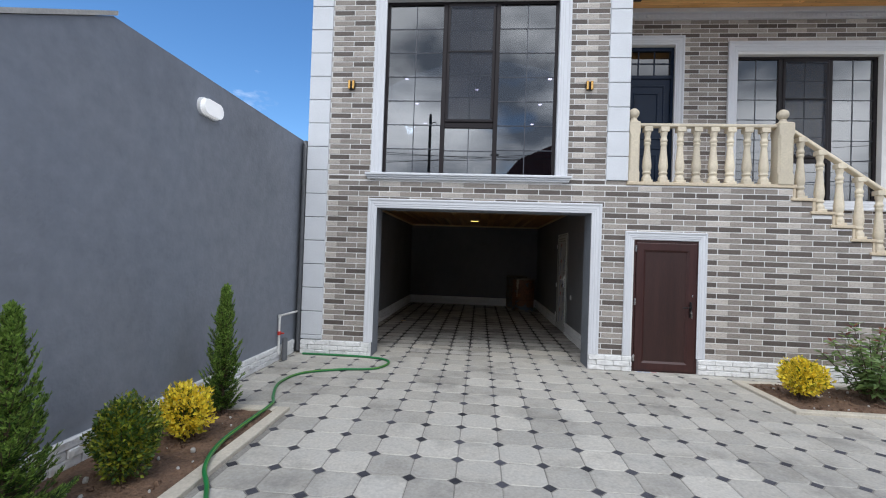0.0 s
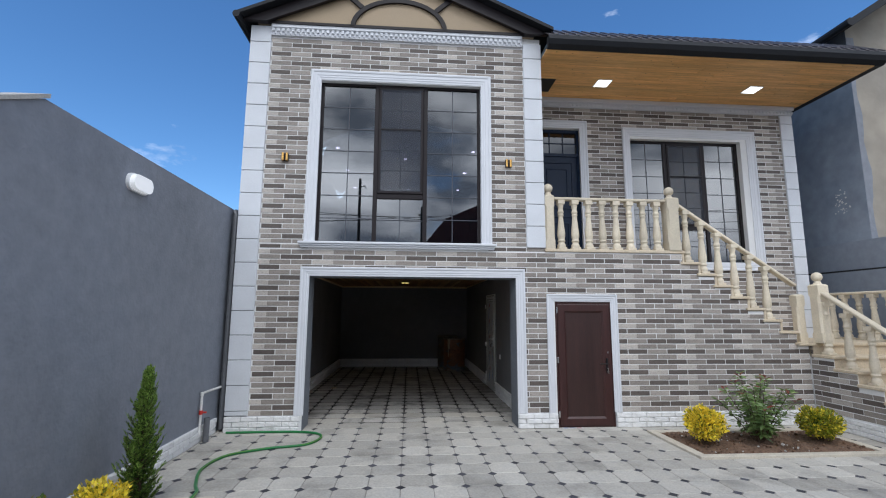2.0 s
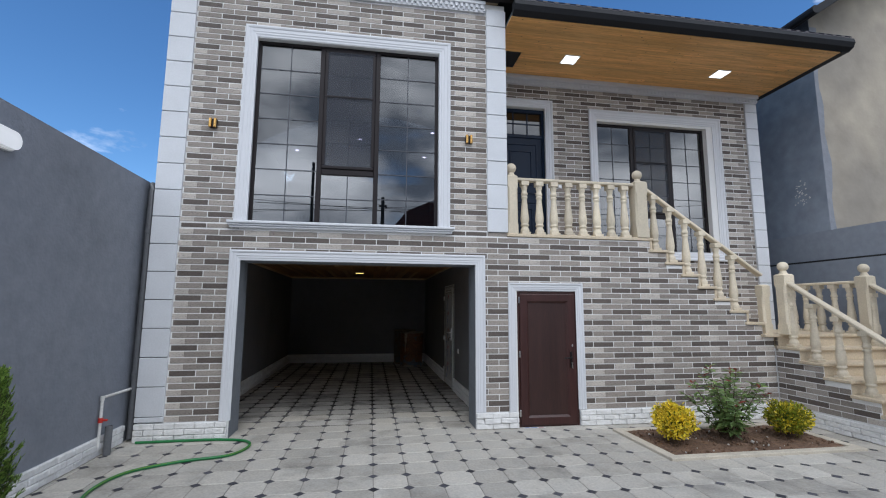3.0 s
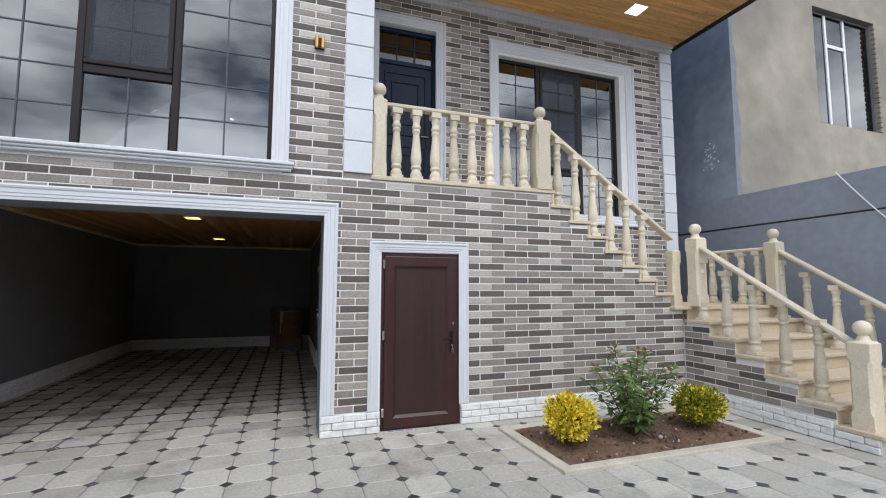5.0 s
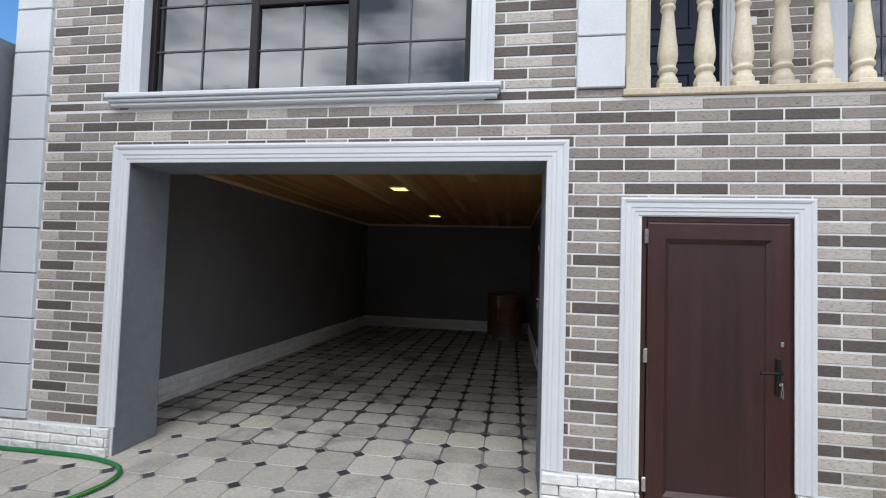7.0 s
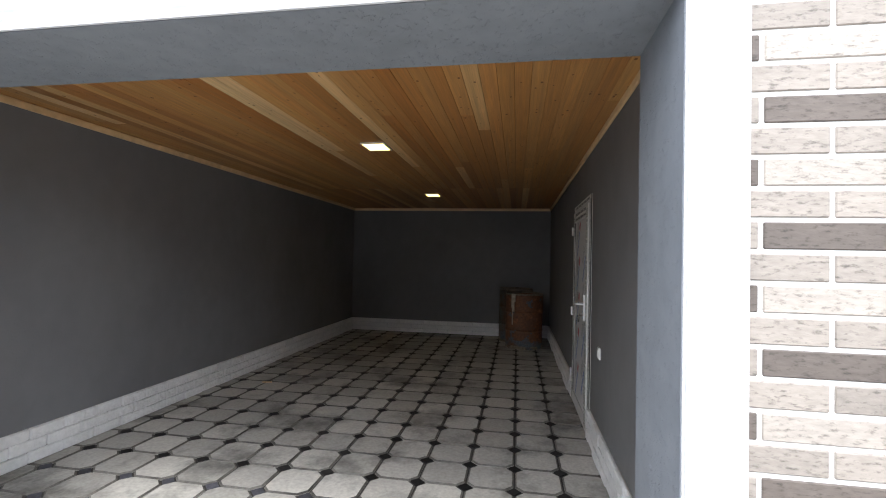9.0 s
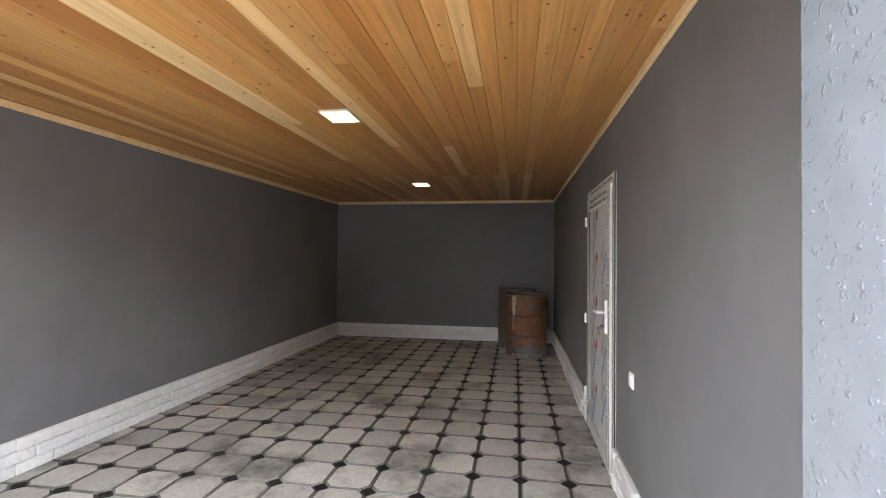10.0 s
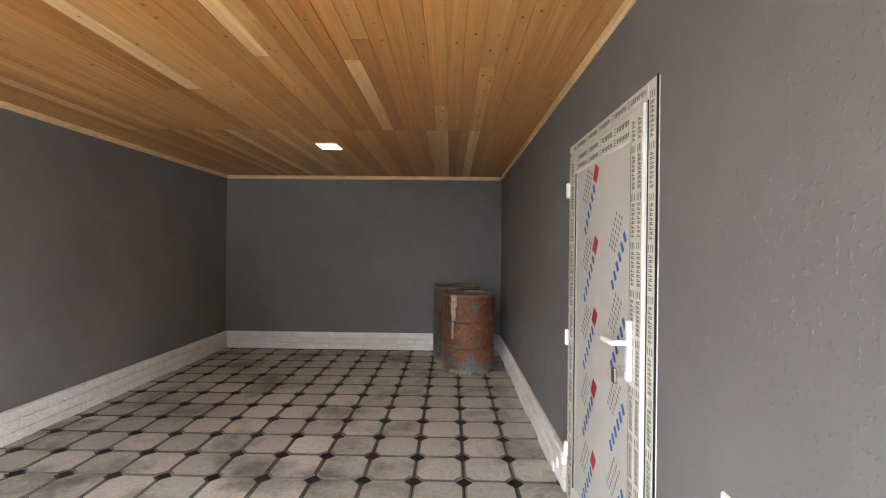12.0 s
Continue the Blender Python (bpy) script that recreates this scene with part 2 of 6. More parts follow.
DOOR_PANEL = surface("mahogany_panel", (0.034, 0.0125, 0.0100), 0.45, spread=0.25, coarse=1.4, fine=14, bump=0.05, stretch=(11, 11, 0.6))
DOOR_NAVY = surface("navy_steel_door", (0.004, 0.0135, 0.036), 0.45, spec=0.3, spread=0.08, coarse=3, fine=50, bump=0.04)
BLACK = surface("black_metal", (0.012, 0.012, 0.013), 0.35, metal=0.4, spread=0.1, bump=0.0)
STEEL = surface("steel", (0.62, 0.60, 0.58), 0.25, metal=1.0, spread=0.05, bump=0.0)
GOLD = surface("polished_brass", (0.55, 0.33, 0.11), 0.2, metal=1.0, spread=0.04, bump=0.0)
FILM_PVC = surface("film_covered_pvc", (0.60, 0.605, 0.585), 0.35, spread=0.05, coarse=5, fine=30, bump=0.05)
PVC = surface("white_pvc", (0.82, 0.82, 0.82), 0.35, spread=0.02, bump=0.02)
FILM = surface("protective_film", (0.60, 0.595, 0.58), 0.38, spread=0.04, coarse=4, fine=20, bump=0.1, bump_scale=8)
FILM_STRIP = surface("printed_film_strip", (0.66, 0.66, 0.60), 0.4, spread=0.08, coarse=6, fine=30, bump=0.05)
INK_GREY = surface("grey_print", (0.15, 0.155, 0.145), 0.5, spread=0.15, bump=0.0)
INK_BLUE = surface("blue_print", (0.02, 0.13, 0.42), 0.5, spread=0.08, bump=0.0)
INK_RED = surface("red_print", (0.45, 0.02, 0.03), 0.5, spread=0.08, bump=0.0)
HOSE = surface("green_hose", (0.012, 0.17, 0.045), 0.38, spread=0.12, coarse=6, fine=60, bump=0.05)
HOSE_STRIPE = surface("yellow_hose_line", (0.16, 0.27, 0.03), 0.4, spread=0.1, bump=0.0)
GREY_PIPE = surface("grey_drain_pipe", (0.13, 0.135, 0.145), 0.5, spread=0.1, bump=0.05)
WHITE_PIPE = surface("white_water_pipe", (0.70, 0.69, 0.66), 0.5, spread=0.12, coarse=9, bump=0.05)
RED_VALVE = surface("red_valve", (0.5, 0.03, 0.02), 0.4, spread=0.08, bump=0.0)
RUST = surface("rusty_drum", (0.185, 0.070, 0.027), 0.6, metal=0.1, spread=0.45, coarse=6, fine=28, bump=0.4, tint=(0.10, 0.045, 0.025), stain=(9.0, 0.57, 2.2))
RUST_RIM = surface("worn_drum_rim", (0.20, 0.165, 0.125), 0.6, metal=0.2, spread=0.4, coarse=9, fine=40, bump=0.3)
RUST_BLUE = surface("drum_faded_blue", (0.10, 0.125, 0.145), 0.65, metal=0.15, spread=0.35, coarse=9, fine=40, bump=0.4, tint=(0.11, 0.055, 0.03))
RUST_GREY = surface("drum_grey_rust", (0.12, 0.115, 0.10), 0.7, metal=0.15, spread=0.3, coarse=6, fine=40, bump=0.4, tint=(0.10, 0.055, 0.03))
DRIP = surface("dried_paint_drip", (0.42, 0.36, 0.28), 0.7, spread=0.2, coarse=20, bump=0.3)
CEMENT = surface("beige_cement_render", (0.43, 0.38, 0.305), 0.88, spread=0.13, coarse=0.4, fine=2.6, bump=0.4, bump_scale=14, dist=0.01, tint=(0.26, 0.235, 0.20))
BLUE_GREY = surface("blue_grey_render", (0.235, 0.28, 0.345), 0.85, spread=0.16, coarse=0.5, fine=5, bump=0.35, bump_scale=20, dist=0.008, tint=(0.28, 0.315, 0.37))
RIGHT_WALL = surface("slate_render", (0.27, 0.298, 0.345), 0.82, spread=0.10, coarse=0.8, fine=8, bump=0.3, bump_scale=24, dist=0.008)
ROOM_WALL = surface("pale_room_paint", (0.42, 0.41, 0.40), 0.8, spread=0.04, bump=0.05)
ROOM_FLOOR = surface("room_floor", (0.16, 0.12, 0.09), 0.4, spread=0.15, bump=0.05)
RED_ROOF = surface("dark_red_roof", (0.16, 0.045, 0.035), 0.6, spread=0.2, coarse=2, fine=20, bump=0.2)
STREET_WALL = surface("street_wall_render", (0.30, 0.29, 0.28), 0.85, spread=0.12, bump=0.2)
WOOD_POLE = surface("weathered_pole", (0.10, 0.085, 0.07), 0.85, spread=0.2, bump=0.3, stretch=(6, 6, 0.5))
CABLE_BLACK = surface("black_cable", (0.015, 0.015, 0.016), 0.6, spread=0.1, bump=0.0)
CABLE_WHITE = surface("white_cable", (0.7, 0.7, 0.7), 0.6, spread=0.1, bump=0.0)
BARK = surface("brown_twig", (0.085, 0.055, 0.035), 0.85, spread=0.25, coarse=12, fine=80, bump=0.3)
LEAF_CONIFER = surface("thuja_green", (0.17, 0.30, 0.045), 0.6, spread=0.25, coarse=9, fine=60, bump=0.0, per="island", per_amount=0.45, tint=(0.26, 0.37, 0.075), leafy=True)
# darker copy that paints the shade inside the thuja
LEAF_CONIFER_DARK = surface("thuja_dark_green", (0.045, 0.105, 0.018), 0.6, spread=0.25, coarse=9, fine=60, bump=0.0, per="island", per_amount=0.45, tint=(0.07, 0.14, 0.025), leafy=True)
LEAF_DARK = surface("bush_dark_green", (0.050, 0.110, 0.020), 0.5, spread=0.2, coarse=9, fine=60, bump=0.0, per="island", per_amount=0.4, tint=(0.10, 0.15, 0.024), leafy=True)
LEAF_YELLOW = surface("bush_yellow", (0.92, 0.72, 0.06), 0.5, spread=0.2, coarse=9, fine=60, bump=0.0, per="island", per_amount=0.35, tint=(0.80, 0.66, 0.06), leafy=True)
LEAF_LIME = surface("bush_lime", (0.27, 0.33, 0.03), 0.5, spread=0.2, coarse=9, fine=60, bump=0.0, per="island", per_amount=0.4, tint=(0.28, 0.25, 0.02), leafy=True)
LEAF_SHRUB = surface("shrub_leaf", (0.16, 0.255, 0.085), 0.36, spread=0.2, coarse=9, fine=60, bump=0.0, per="island", per_amount=0.4, tint=(0.23, 0.31, 0.11), leafy=True)
LEAF_RED = surface("shrub_red_tip", (0.20, 0.055, 0.035), 0.4, spread=0.2, coarse=9, fine=60, bump=0.0, per="island", per_amount=0.3, leafy=True)
GLASS = glass("tinted_window_glass", (0.34, 0.37, 0.41), 2.5)
NETTING = bpy.data.materials.new("insect_netting")
NETTING.use_nodes = True
nn, nl = NETTING.node_tree.nodes, NETTING.node_tree.links
nn.clear()
n_out, n_mix, n_tr, n_df = nn.new("ShaderNodeOutputMaterial"), nn.new("ShaderNodeMixShader"), nn.new("ShaderNodeBsdfTransparent"), nn.new("ShaderNodeBsdfDiffuse")
n_df.inputs["Color"].default_value = (0.075, 0.08, 0.095, 1)
n_mix.inputs["Fac"].default_value = 0.38
nl.new(n_tr.outputs[0], n_mix.inputs[1])
nl.new(n_df.outputs[0], n_mix.inputs[2])
nl.new(n_mix.outputs[0], n_out.inputs["Surface"])
GLASS_DARK = glass("dark_pane", (0.07, 0.08, 0.10), 2.0)
LAMP_WARM = glow("warm_led_panel", (1.0, 0.74, 0.20), 1.7)
LAMP_COOL = glow("soffit_led_panel", (0.95, 1.0, 0.97), 2.4)
LAMP_SPOT = glow("pink_spot", (1.0, 0.80, 0.95), 14.0)
LAMP_LOOP = glow("white_light_loop", (0.85, 0.97, 1.0), 9.0)
LAMP_BULK = glow("bulkhead_diffuser", (1.0, 1.0, 1.0), 0.3)


# ---- geometry helpers ----
class Geo:
    """Vertices, faces and material numbers of one mesh, in world places."""

    def __init__(self):
        self.v, self.f, self.m, self.smooth = [], [], [], False

    def poly(self, pts, mi=0):
        k = len(self.v)
        self.v += [tuple(p) for p in pts]
        self.f.append(tuple(range(k, k + len(pts))))
        self.m.append(mi)

    def box(self, x0, x1, y0, y1, z0, z1, bev=0.0, mi=0, m=None):
        c = Vector(((x0 + x1) / 2, (y0 + y1) / 2, (z0 + z1) / 2))
        h = (abs(x1 - x0) / 2, abs(y1 - y0) / 2, abs(z1 - z0) / 2)
        bev = min(bev, min(h) * 0.9)
        S = (-1, 1)
        faces = []
        if bev <= 0:
            P = lambda s, a: Vector([s[i] * h[i] for i in range(3)])
        else:
            P = lambda s, a: Vector([s[i] * (h[i] if i == a else h[i] - bev) for i in range(3)])
        for a in range(3):
            b, d = [i for i in range(3) if i != a]
            for s in S:
                ring = []
                for sb, sd in ((-1, -1), (1, -1), (1, 1), (-1, 1)):
                    q = [0, 0, 0]
                    q[a], q[b], q[d] = s, sb, sd
                    ring.append(P(q, a))
                faces.append(ring)
        if bev > 0:
            for e in range(3):
                a, b = [i for i in range(3) if i != e]
                for sa in S:
                    for sb in S:
                        q0, q1 = [0, 0, 0], [0, 0, 0]
                        q0[a] = q1[a] = sa
                        q0[b] = q1[b] = sb
                        q0[e], q1[e] = -1, 1
                        faces.append([P(q0, a), P(q1, a), P(q1, b), P(q0, b)])
            for sx in S:
                for sy in S:
                    for sz in S:
                        q = (sx, sy, sz)
                        faces.append([P(q, 0), P(q, 1), P(q, 2)])
        index = {}
        for ring in faces:
            nrm = (ring[1] - ring[0]).cross(ring[2] - ring[0])
            mid = sum(ring, Vector()) / len(ring)
            if nrm.dot(mid) < 0:
                ring.reverse()
            ids = []
            for p in ring:
                key = (round(p.x, 6), round(p.y, 6), round(p.z, 6))
                if key not in index:
                    index[key] = len(self.v)
                    w = c + p
                    if m is not None:
                        w = m @ w
                    self.v.append(tuple(w))
                ids.append(index[key])
            self.f.append(tuple(ids))
            self.m.append(mi)
        return self

    def lathe(self, profile, cx, cy, z0, seg=16, mi=0):
        k = len(self.v)
        for r, z in profile:
            for i in range(seg):
                a = 2 * math.pi * i / seg
                self.v.append((cx + r * math.cos(a), cy + r * math.sin(a), z0 + z))
        for j in range(len(profile) - 1):
            for i in range(seg):
                i2 = (i + 1) % seg
                self.f.append((k + j * seg + i, k + j * seg + i2, k + (j + 1) * seg + i2, k + (j + 1) * seg + i))
                self.m.append(mi)
        self.f.append(tuple(k + i for i in range(seg - 1, -1, -1)))
        self.f.append(tuple(k + (len(profile) - 1) * seg + i for i in range(seg)))
        self.m += [mi, mi]
        return self

    def tube(self, pts, r, seg=10, mi=0):
        pts = [Vector(p) for p in pts]
        k = len(self.v)
        n = len(pts)
        for j, p in enumerate(pts):
            d = (pts[min(j + 1, n - 1)] - pts[max(j - 1, 0)]).normalized()
            u = d.cross(Vector((0, 0, 1)))
            if u.length < 0.05:
                u = d.cross(Vector((1, 0, 0)))
            u.normalize()
            w = u.cross(d)
            rr = r[j] if isinstance(r, (list, tuple)) else r
            for i in range(seg):
                a = 2 * math.pi * i / seg
                self.v.append(tuple(p + u * (rr * math.cos(a)) + w * (rr * math.sin(a))))
        for j in range(n - 1):
            for i in range(seg):
                i2 = (i + 1) % seg
                self.f.append((k + j * seg + i, k + j * seg + i2, k + (j + 1) * seg + i2, k + (j + 1) * seg + i))
                self.m.append(mi)
        self.f.append(tuple(k + i for i in range(seg - 1, -1, -1)))
        self.f.append(tuple(k + (n - 1) * seg + i for i in range(seg)))
        self.m += [mi, mi]
        return self

    def prism(self, outline, axis, a, b, mi=0):
        """An outline in the two other axes (in x, y, z order), drawn out along axis from a to b."""
        def at(p, t):
            q = list(p)
            q.insert(axis, t)
            return tuple(q)
        k, n = len(self.v), len(outline)
        self.v += [at(p, a) for p in outline] + [at(p, b) for p in outline]
        self.f.append(tuple(range(k, k + n)))
        self.f.append(tuple(range(k + 2 * n - 1, k + n - 1, -1)))
        for i in range(n):
            j = (i + 1) % n
            self.f.append((k + j, k + i, k + n + i, k + n + j))
        self.m += [mi] * (n + 2)
        return self

    def mesh(self, name, mats, smooth=False, fix=False):
        me = bpy.data.meshes.new(name)
        me.from_pydata(self.v, [], self.f)
        for mt in mats:
            me.materials.append(mt)
        me.polygons.foreach_set("material_index", self.m)
        if smooth:
            me.polygons.foreach_set("use_smooth", [True] * len(self.f))
            me.set_sharp_from_angle(angle=radians(40))
        me.update()
        if fix:
            bm = bmesh.new()
            bm.from_mesh(me)
            bmesh.ops.recalc_face_normals(bm, faces=bm.faces)
            bm.to_mesh(me)
            bm.free()
        return me


def thing(name, place, label, category, group="", kind=""):
    """An Empty at the base of a thing, which parents its parts."""
    ob = new(name)
    ob.location = place
    ob.empty_display_size = 0.1
    return tagged(ob, label, category, group, kind)


def part(name, geo, mats, parent=None, label="", smooth=False, fix=False, kind=""):
    """One mesh object, in world places, under a thing or part (or on its own)."""
    mats = mats if isinstance(mats, (list, tuple)) else [mats]
    me = geo if isinstance(geo, bpy.types.Mesh) else geo.mesh(name, mats, smooth, fix)
    ob = new(name, me)
    if parent is not None:
        ob.parent = parent
        if parent.type == 'EMPTY':
            ob.matrix_parent_inverse = Matrix.Translation(-Vector(parent.location))
    if label or kind:
        tagged(ob, label, kind=kind)
    return ob


def setting(name, geo, mats, label, category, smooth=False, fix=False):
    ob = part(name, geo, mats, None, "", smooth, fix)
    return tagged(ob, label, category, kind="structure")


PIECES = {}


def piece(name, parent, place, size, mat, bev=0.004, rot=None):
    """A small block that shares its mesh with all of its size."""
    key = (name, tuple(round(s, 3) for s in size), mat.name)
    if key not in PIECES:
        sx, sy, sz = (s / 2 for s in key[1])
        PIECES[key] = Geo().box(-sx, sx, -sy, sy, -sz, sz, bev).mesh(name, [mat])
    ob = new(name, PIECES[key])
    ob.parent = parent
    ob.location = place
    if rot:
        ob.rotation_euler = rot
    return ob


def moulding(x0, x1, z0, z1, y, profile, closed=False, flip=False):
    """A mitred frame on a wall that faces -y. profile: (inset, proud) from the outer edge inwards; open at the foot unless closed."""
    g = Geo()
    rings = []
    for d, p in profile:
        lo = z0 + d if closed else z0
        rings.append([(x0 + d, y - p, lo), (x0 + d, y - p, z1 - d), (x1 - d, y - p, z1 - d), (x1 - d, y - p, lo)])
    k = len(rings)
    for r in rings:
        g.v += r
    sides = ((0, 1), (1, 2), (2, 3)) + (((3, 0),) if closed else ())
    for j in range(k - 1):
        for a, b in sides:
            g.f.append((j * 4 + a, (j + 1) * 4 + a, (j + 1) * 4 + b, j * 4 + b))
            g.m.append(0)
    for a, b in sides:
        g.f.append(((k - 1) * 4 + a, a, b, (k - 1) * 4 + b))
        g.m.append(0)
    if not closed:
        g.f.append(tuple(j * 4 for j in range(k)))
        g.f.append(tuple(j * 4 + 3 for j in range(k - 1, -1, -1)))
        g.m += [0, 0]
    return g

# ---- plan ----
FACE = 6.38            # front of the brick tiles
DECK = 2.64            # upper floor
PORCH = 7.735          # recessed upper wall
LWALL, RWALL = -2.72, 8.60
GX0, GX1, GBACK, GCEIL = -2.155, 1.775, 13.95, 2.47
LAND, STAIR_X = 1.225, 6.20
UP_N, UP_X0, UP_TREAD = 8, 4.22, 0.255
LOW_N, LOW_Y1, LOW_Y0 = 7, 6.33, 4.34
LOW_X1 = 7.95
UP_RISE = (DECK - LAND) / UP_N
LOW_RISE = LAND / LOW_N
LOW_TREAD = (LOW_Y1 - LOW_Y0) / (LOW_N - 1)


def up_height(x):
    """Top of the upper flight at x."""
    if x < UP_X0:
        return DECK
    return max(LAND, DECK - UP_RISE * (1 + int((x - UP_X0) / UP_TREAD)))


def low_height(y):
    """Top of the lower flight at y."""
    if y > LOW_Y1:
        return LAND
    k = int((LOW_Y1 - y) / LOW_TREAD)
    return max(0, LAND - LOW_RISE * (1 + k)) if y > LOW_Y0 - 0.001 else 0


# ---- ground ----
setting("ground", Geo().box(-450, 450, -450, 450, -0.5, -0.022), BEDDING, "grey gritty ground under the paved yard", "ground")

# ---- garage shell and front wall core ----
g = Geo()
yb, yi = FACE + 0.0045, 6.80
g.box(-2.56, -1.535, yb, yi, 0, 2.19)
g.box(1.56, 2.15, yb, yi, 0, 2.19)
g.box(3.03, STAIR_X - 0.01, yb, yi, 0, LAND - 0.05)
g.box(2.15, 3.03, yb, yi, 1.83, 2.19)
for k in range(UP_N):
    x1 = UP_X0 + UP_TREAD * k
    g.box(3.03, x1, yb, yi, LAND - 0.05 + (UP_N - 1 - k) * UP_RISE, LAND - 0.05 + (UP_N - k) * UP_RISE)
g.box(-2.56, 2.02, yb, yi, 2.19, DECK)
g.box(2.02, 3.03, yb, yi, 2.19, DECK - 0.05)
g.box(-2.56, -1.50, yb, yi, DECK, 5.25)
g.box(1.04, 2.02, yb, yi, DECK, 5.25)
g.box(-2.56, 2.02, yb, yi, 5.25, 6.12)
wall_front = setting("wall_front", g, MORTAR, "brick-tiled front wall with white mortar joints", "wall")
# linings of the garage opening
setting("wall_jamb_1", Geo().box(-1.538, -1.531, FACE + 0.012, 6.805, 0, 2.187), JAMB_GREY, "grey rendered side of the garage opening", "wall")
jamb = setting("wall_jamb_2", Geo().box(1.557, 1.563, FACE + 0.012, 6.805, 0, 2.187), JAMB_GREY, "lumpy grey rendered side of the garage opening", "wall")
setting("wall_lintel", Geo().box(-1.538, 1.563, FACE + 0.012, 6.805, 2.184, 2.192), JAMB_GREY, "grey rendered underside of the garage lintel", "wall")
# drops of render left standing on the jamb, in loose upright streaks
rnd = random.Random(33)
g = Geo()
streaks = [(rnd.uniform(6.45, 6.77), rnd.uniform(0.15, 2.0)) for _ in range(46)]
for _ in range(750):
    sy, sz = rnd.choice(streaks)
    y, z = sy + rnd.gauss(0, 0.022), sz + rnd.gauss(0, 0.10)
    if not (6.41 < y < 6.795 and 0.02 < z < 2.17):
        continue
    r, hgt = rnd.uniform(0.0018, 0.0052), rnd.uniform(0.0006, 0.0016)
    el, ph = rnd.uniform(0.6, 1.5), rnd.uniform(0, 3.1)
    ring = [(1.5572, y + r * math.cos(a + ph), z + r * el * math.sin(a + ph)) for a in [math.pi * q / 3 for q in range(6)]]
    top = (1.557 - hgt, y + r * 0.2, z + r * 0.1)
    for q in range(6):
        g.poly([ring[q], ring[(q + 1) % 6], top])
part("render_drops", g, JAMB_GREY, jamb, "small drops of grey render", fix=True, kind="stuff")
# garage walls
g = Geo()
g.box(GX0 - 0.2, GX0, 6.812, GBACK, 0, GCEIL + 0.05)
setting("wall_garage_west", g, GARAGE_WALL, "dark grey rendered garage wall", "wall")
g = Geo()
g.box(GX1, GX1 + 0.2, 6.812, 9.16, 0, GCEIL + 0.05)
g.box(GX1, GX1 + 0.2, 10.24, GBACK, 0, GCEIL + 0.05)
g.box(GX1, GX1 + 0.2, 9.16, 10.24, 2.03, GCEIL + 0.05)
setting("wall_garage_east", g, GARAGE_WALL, "dark grey rendered garage wall with a door opening", "wall")
setting("wall_garage_north", Geo().box(GX0 - 0.2, GX1 + 0.2, GBACK, GBACK + 0.2, 0, GCEIL + 0.05), GARAGE_WALL, "dark grey rendered back wall of the garage", "wall")
g = Geo()
g.box(GX0, -1.538, 6.806, 6.812, 0, GCEIL)
g.box(1.563, GX1, 6.806, 6.812, 0, GCEIL)
g.box(GX0, GX1, 6.806, 6.812, 2.19, GCEIL)
setting("wall_garage_south", g, GARAGE_WALL, "grey inner side of the garage front wall", "wall")
# plank ceiling
rnd = random.Random(4)
g = Geo()
w = (GX1 - GX0) / 42
for i in range(42):
    y = 6.812
    x = GX0 + i * w
    while y < GBACK:
        y2 = 11.46 if y < 11 else GBACK
        if rnd.random() < 0.55 and y < 7:
            y2 = rnd.uniform(8.0, 10.8)
        elif rnd.random() < 0.3 and 11 < y < 12:
            y2 = rnd.uniform(12.2, 13.3)
        g.box(x + 0.0005, x + w - 0.0005, y + 0.0003, y2 - 0.0003, GCEIL + rnd.uniform(0, 0.001), GCEIL + 0.018, 0.0018)
        for _ in range(rnd.choice((4, 6, 8, 9))):
            kx, ky, kr = rnd.uniform(x + 0.02, x + w - 0.02), rnd.uniform(y + 0.05, y2 - 0.05) if y2 - y > 0.2 else (y + y2) / 2, rnd.uniform(0.004, 0.009)
            g.poly([(kx + kr * math.cos(a), ky + 1.5 * kr * math.sin(a), GCEIL - 0.0008) for a in [-2 * math.pi * q / 8 for q in range(8)]], 1)
        y = y2
setting("ceiling", g, [PINE, KNOT], "varnished pine plank ceiling of the garage", "ceiling")
setting("ceiling_slab", Geo().box(GX0 - 0.2, GX1 + 0.2, 6.812, GBACK + 0.2, GCEIL + 0.03, DECK - 0.03), ROOM_FLOOR, "floor slab over the garage", "ceiling")
for nm, b in (("trim_1", (GX0, GX0 + 0.022, 6.812, GBACK)), ("trim_2", (GX1 - 0.022, GX1, 6.812, GBACK)), ("trim_3", (GX0 + 0.022, GX1 - 0.022, GBACK - 0.022, GBACK))):
    setting(nm, Geo().box(*b, GCEIL - 0.05, GCEIL - 0.001, 0.006), PINE_TRIM, "narrow pine cornice strip under the ceiling", "trim")


def led_panel(x, y, z, sx, sy, mat, label, group):
    t = thing("ceiling_light", (x, y, z), label, "ceiling light", group)
    g = Geo()
    for a in ((x - sx / 2 - 0.012, x + sx / 2 + 0.012, y - sy / 2 - 0.012, y - sy / 2), (x - sx / 2 - 0.012, x + sx / 2 + 0.012, y + sy / 2, y + sy / 2 + 0.012),
              (x - sx / 2 - 0.012, x - sx / 2, y - sy / 2, y + sy / 2), (x + sx / 2, x + sx / 2 + 0.012, y - sy / 2, y + sy / 2)):
        g.box(*a, z - 0.016, z, 0.003)
    part("frame", g, PVC, t)
    part("diffuser", Geo().box(x - sx / 2, x + sx / 2, y - sy / 2, y + sy / 2, z - 0.012, z - 0.002, 0.002), mat, t, "glowing square diffuser")


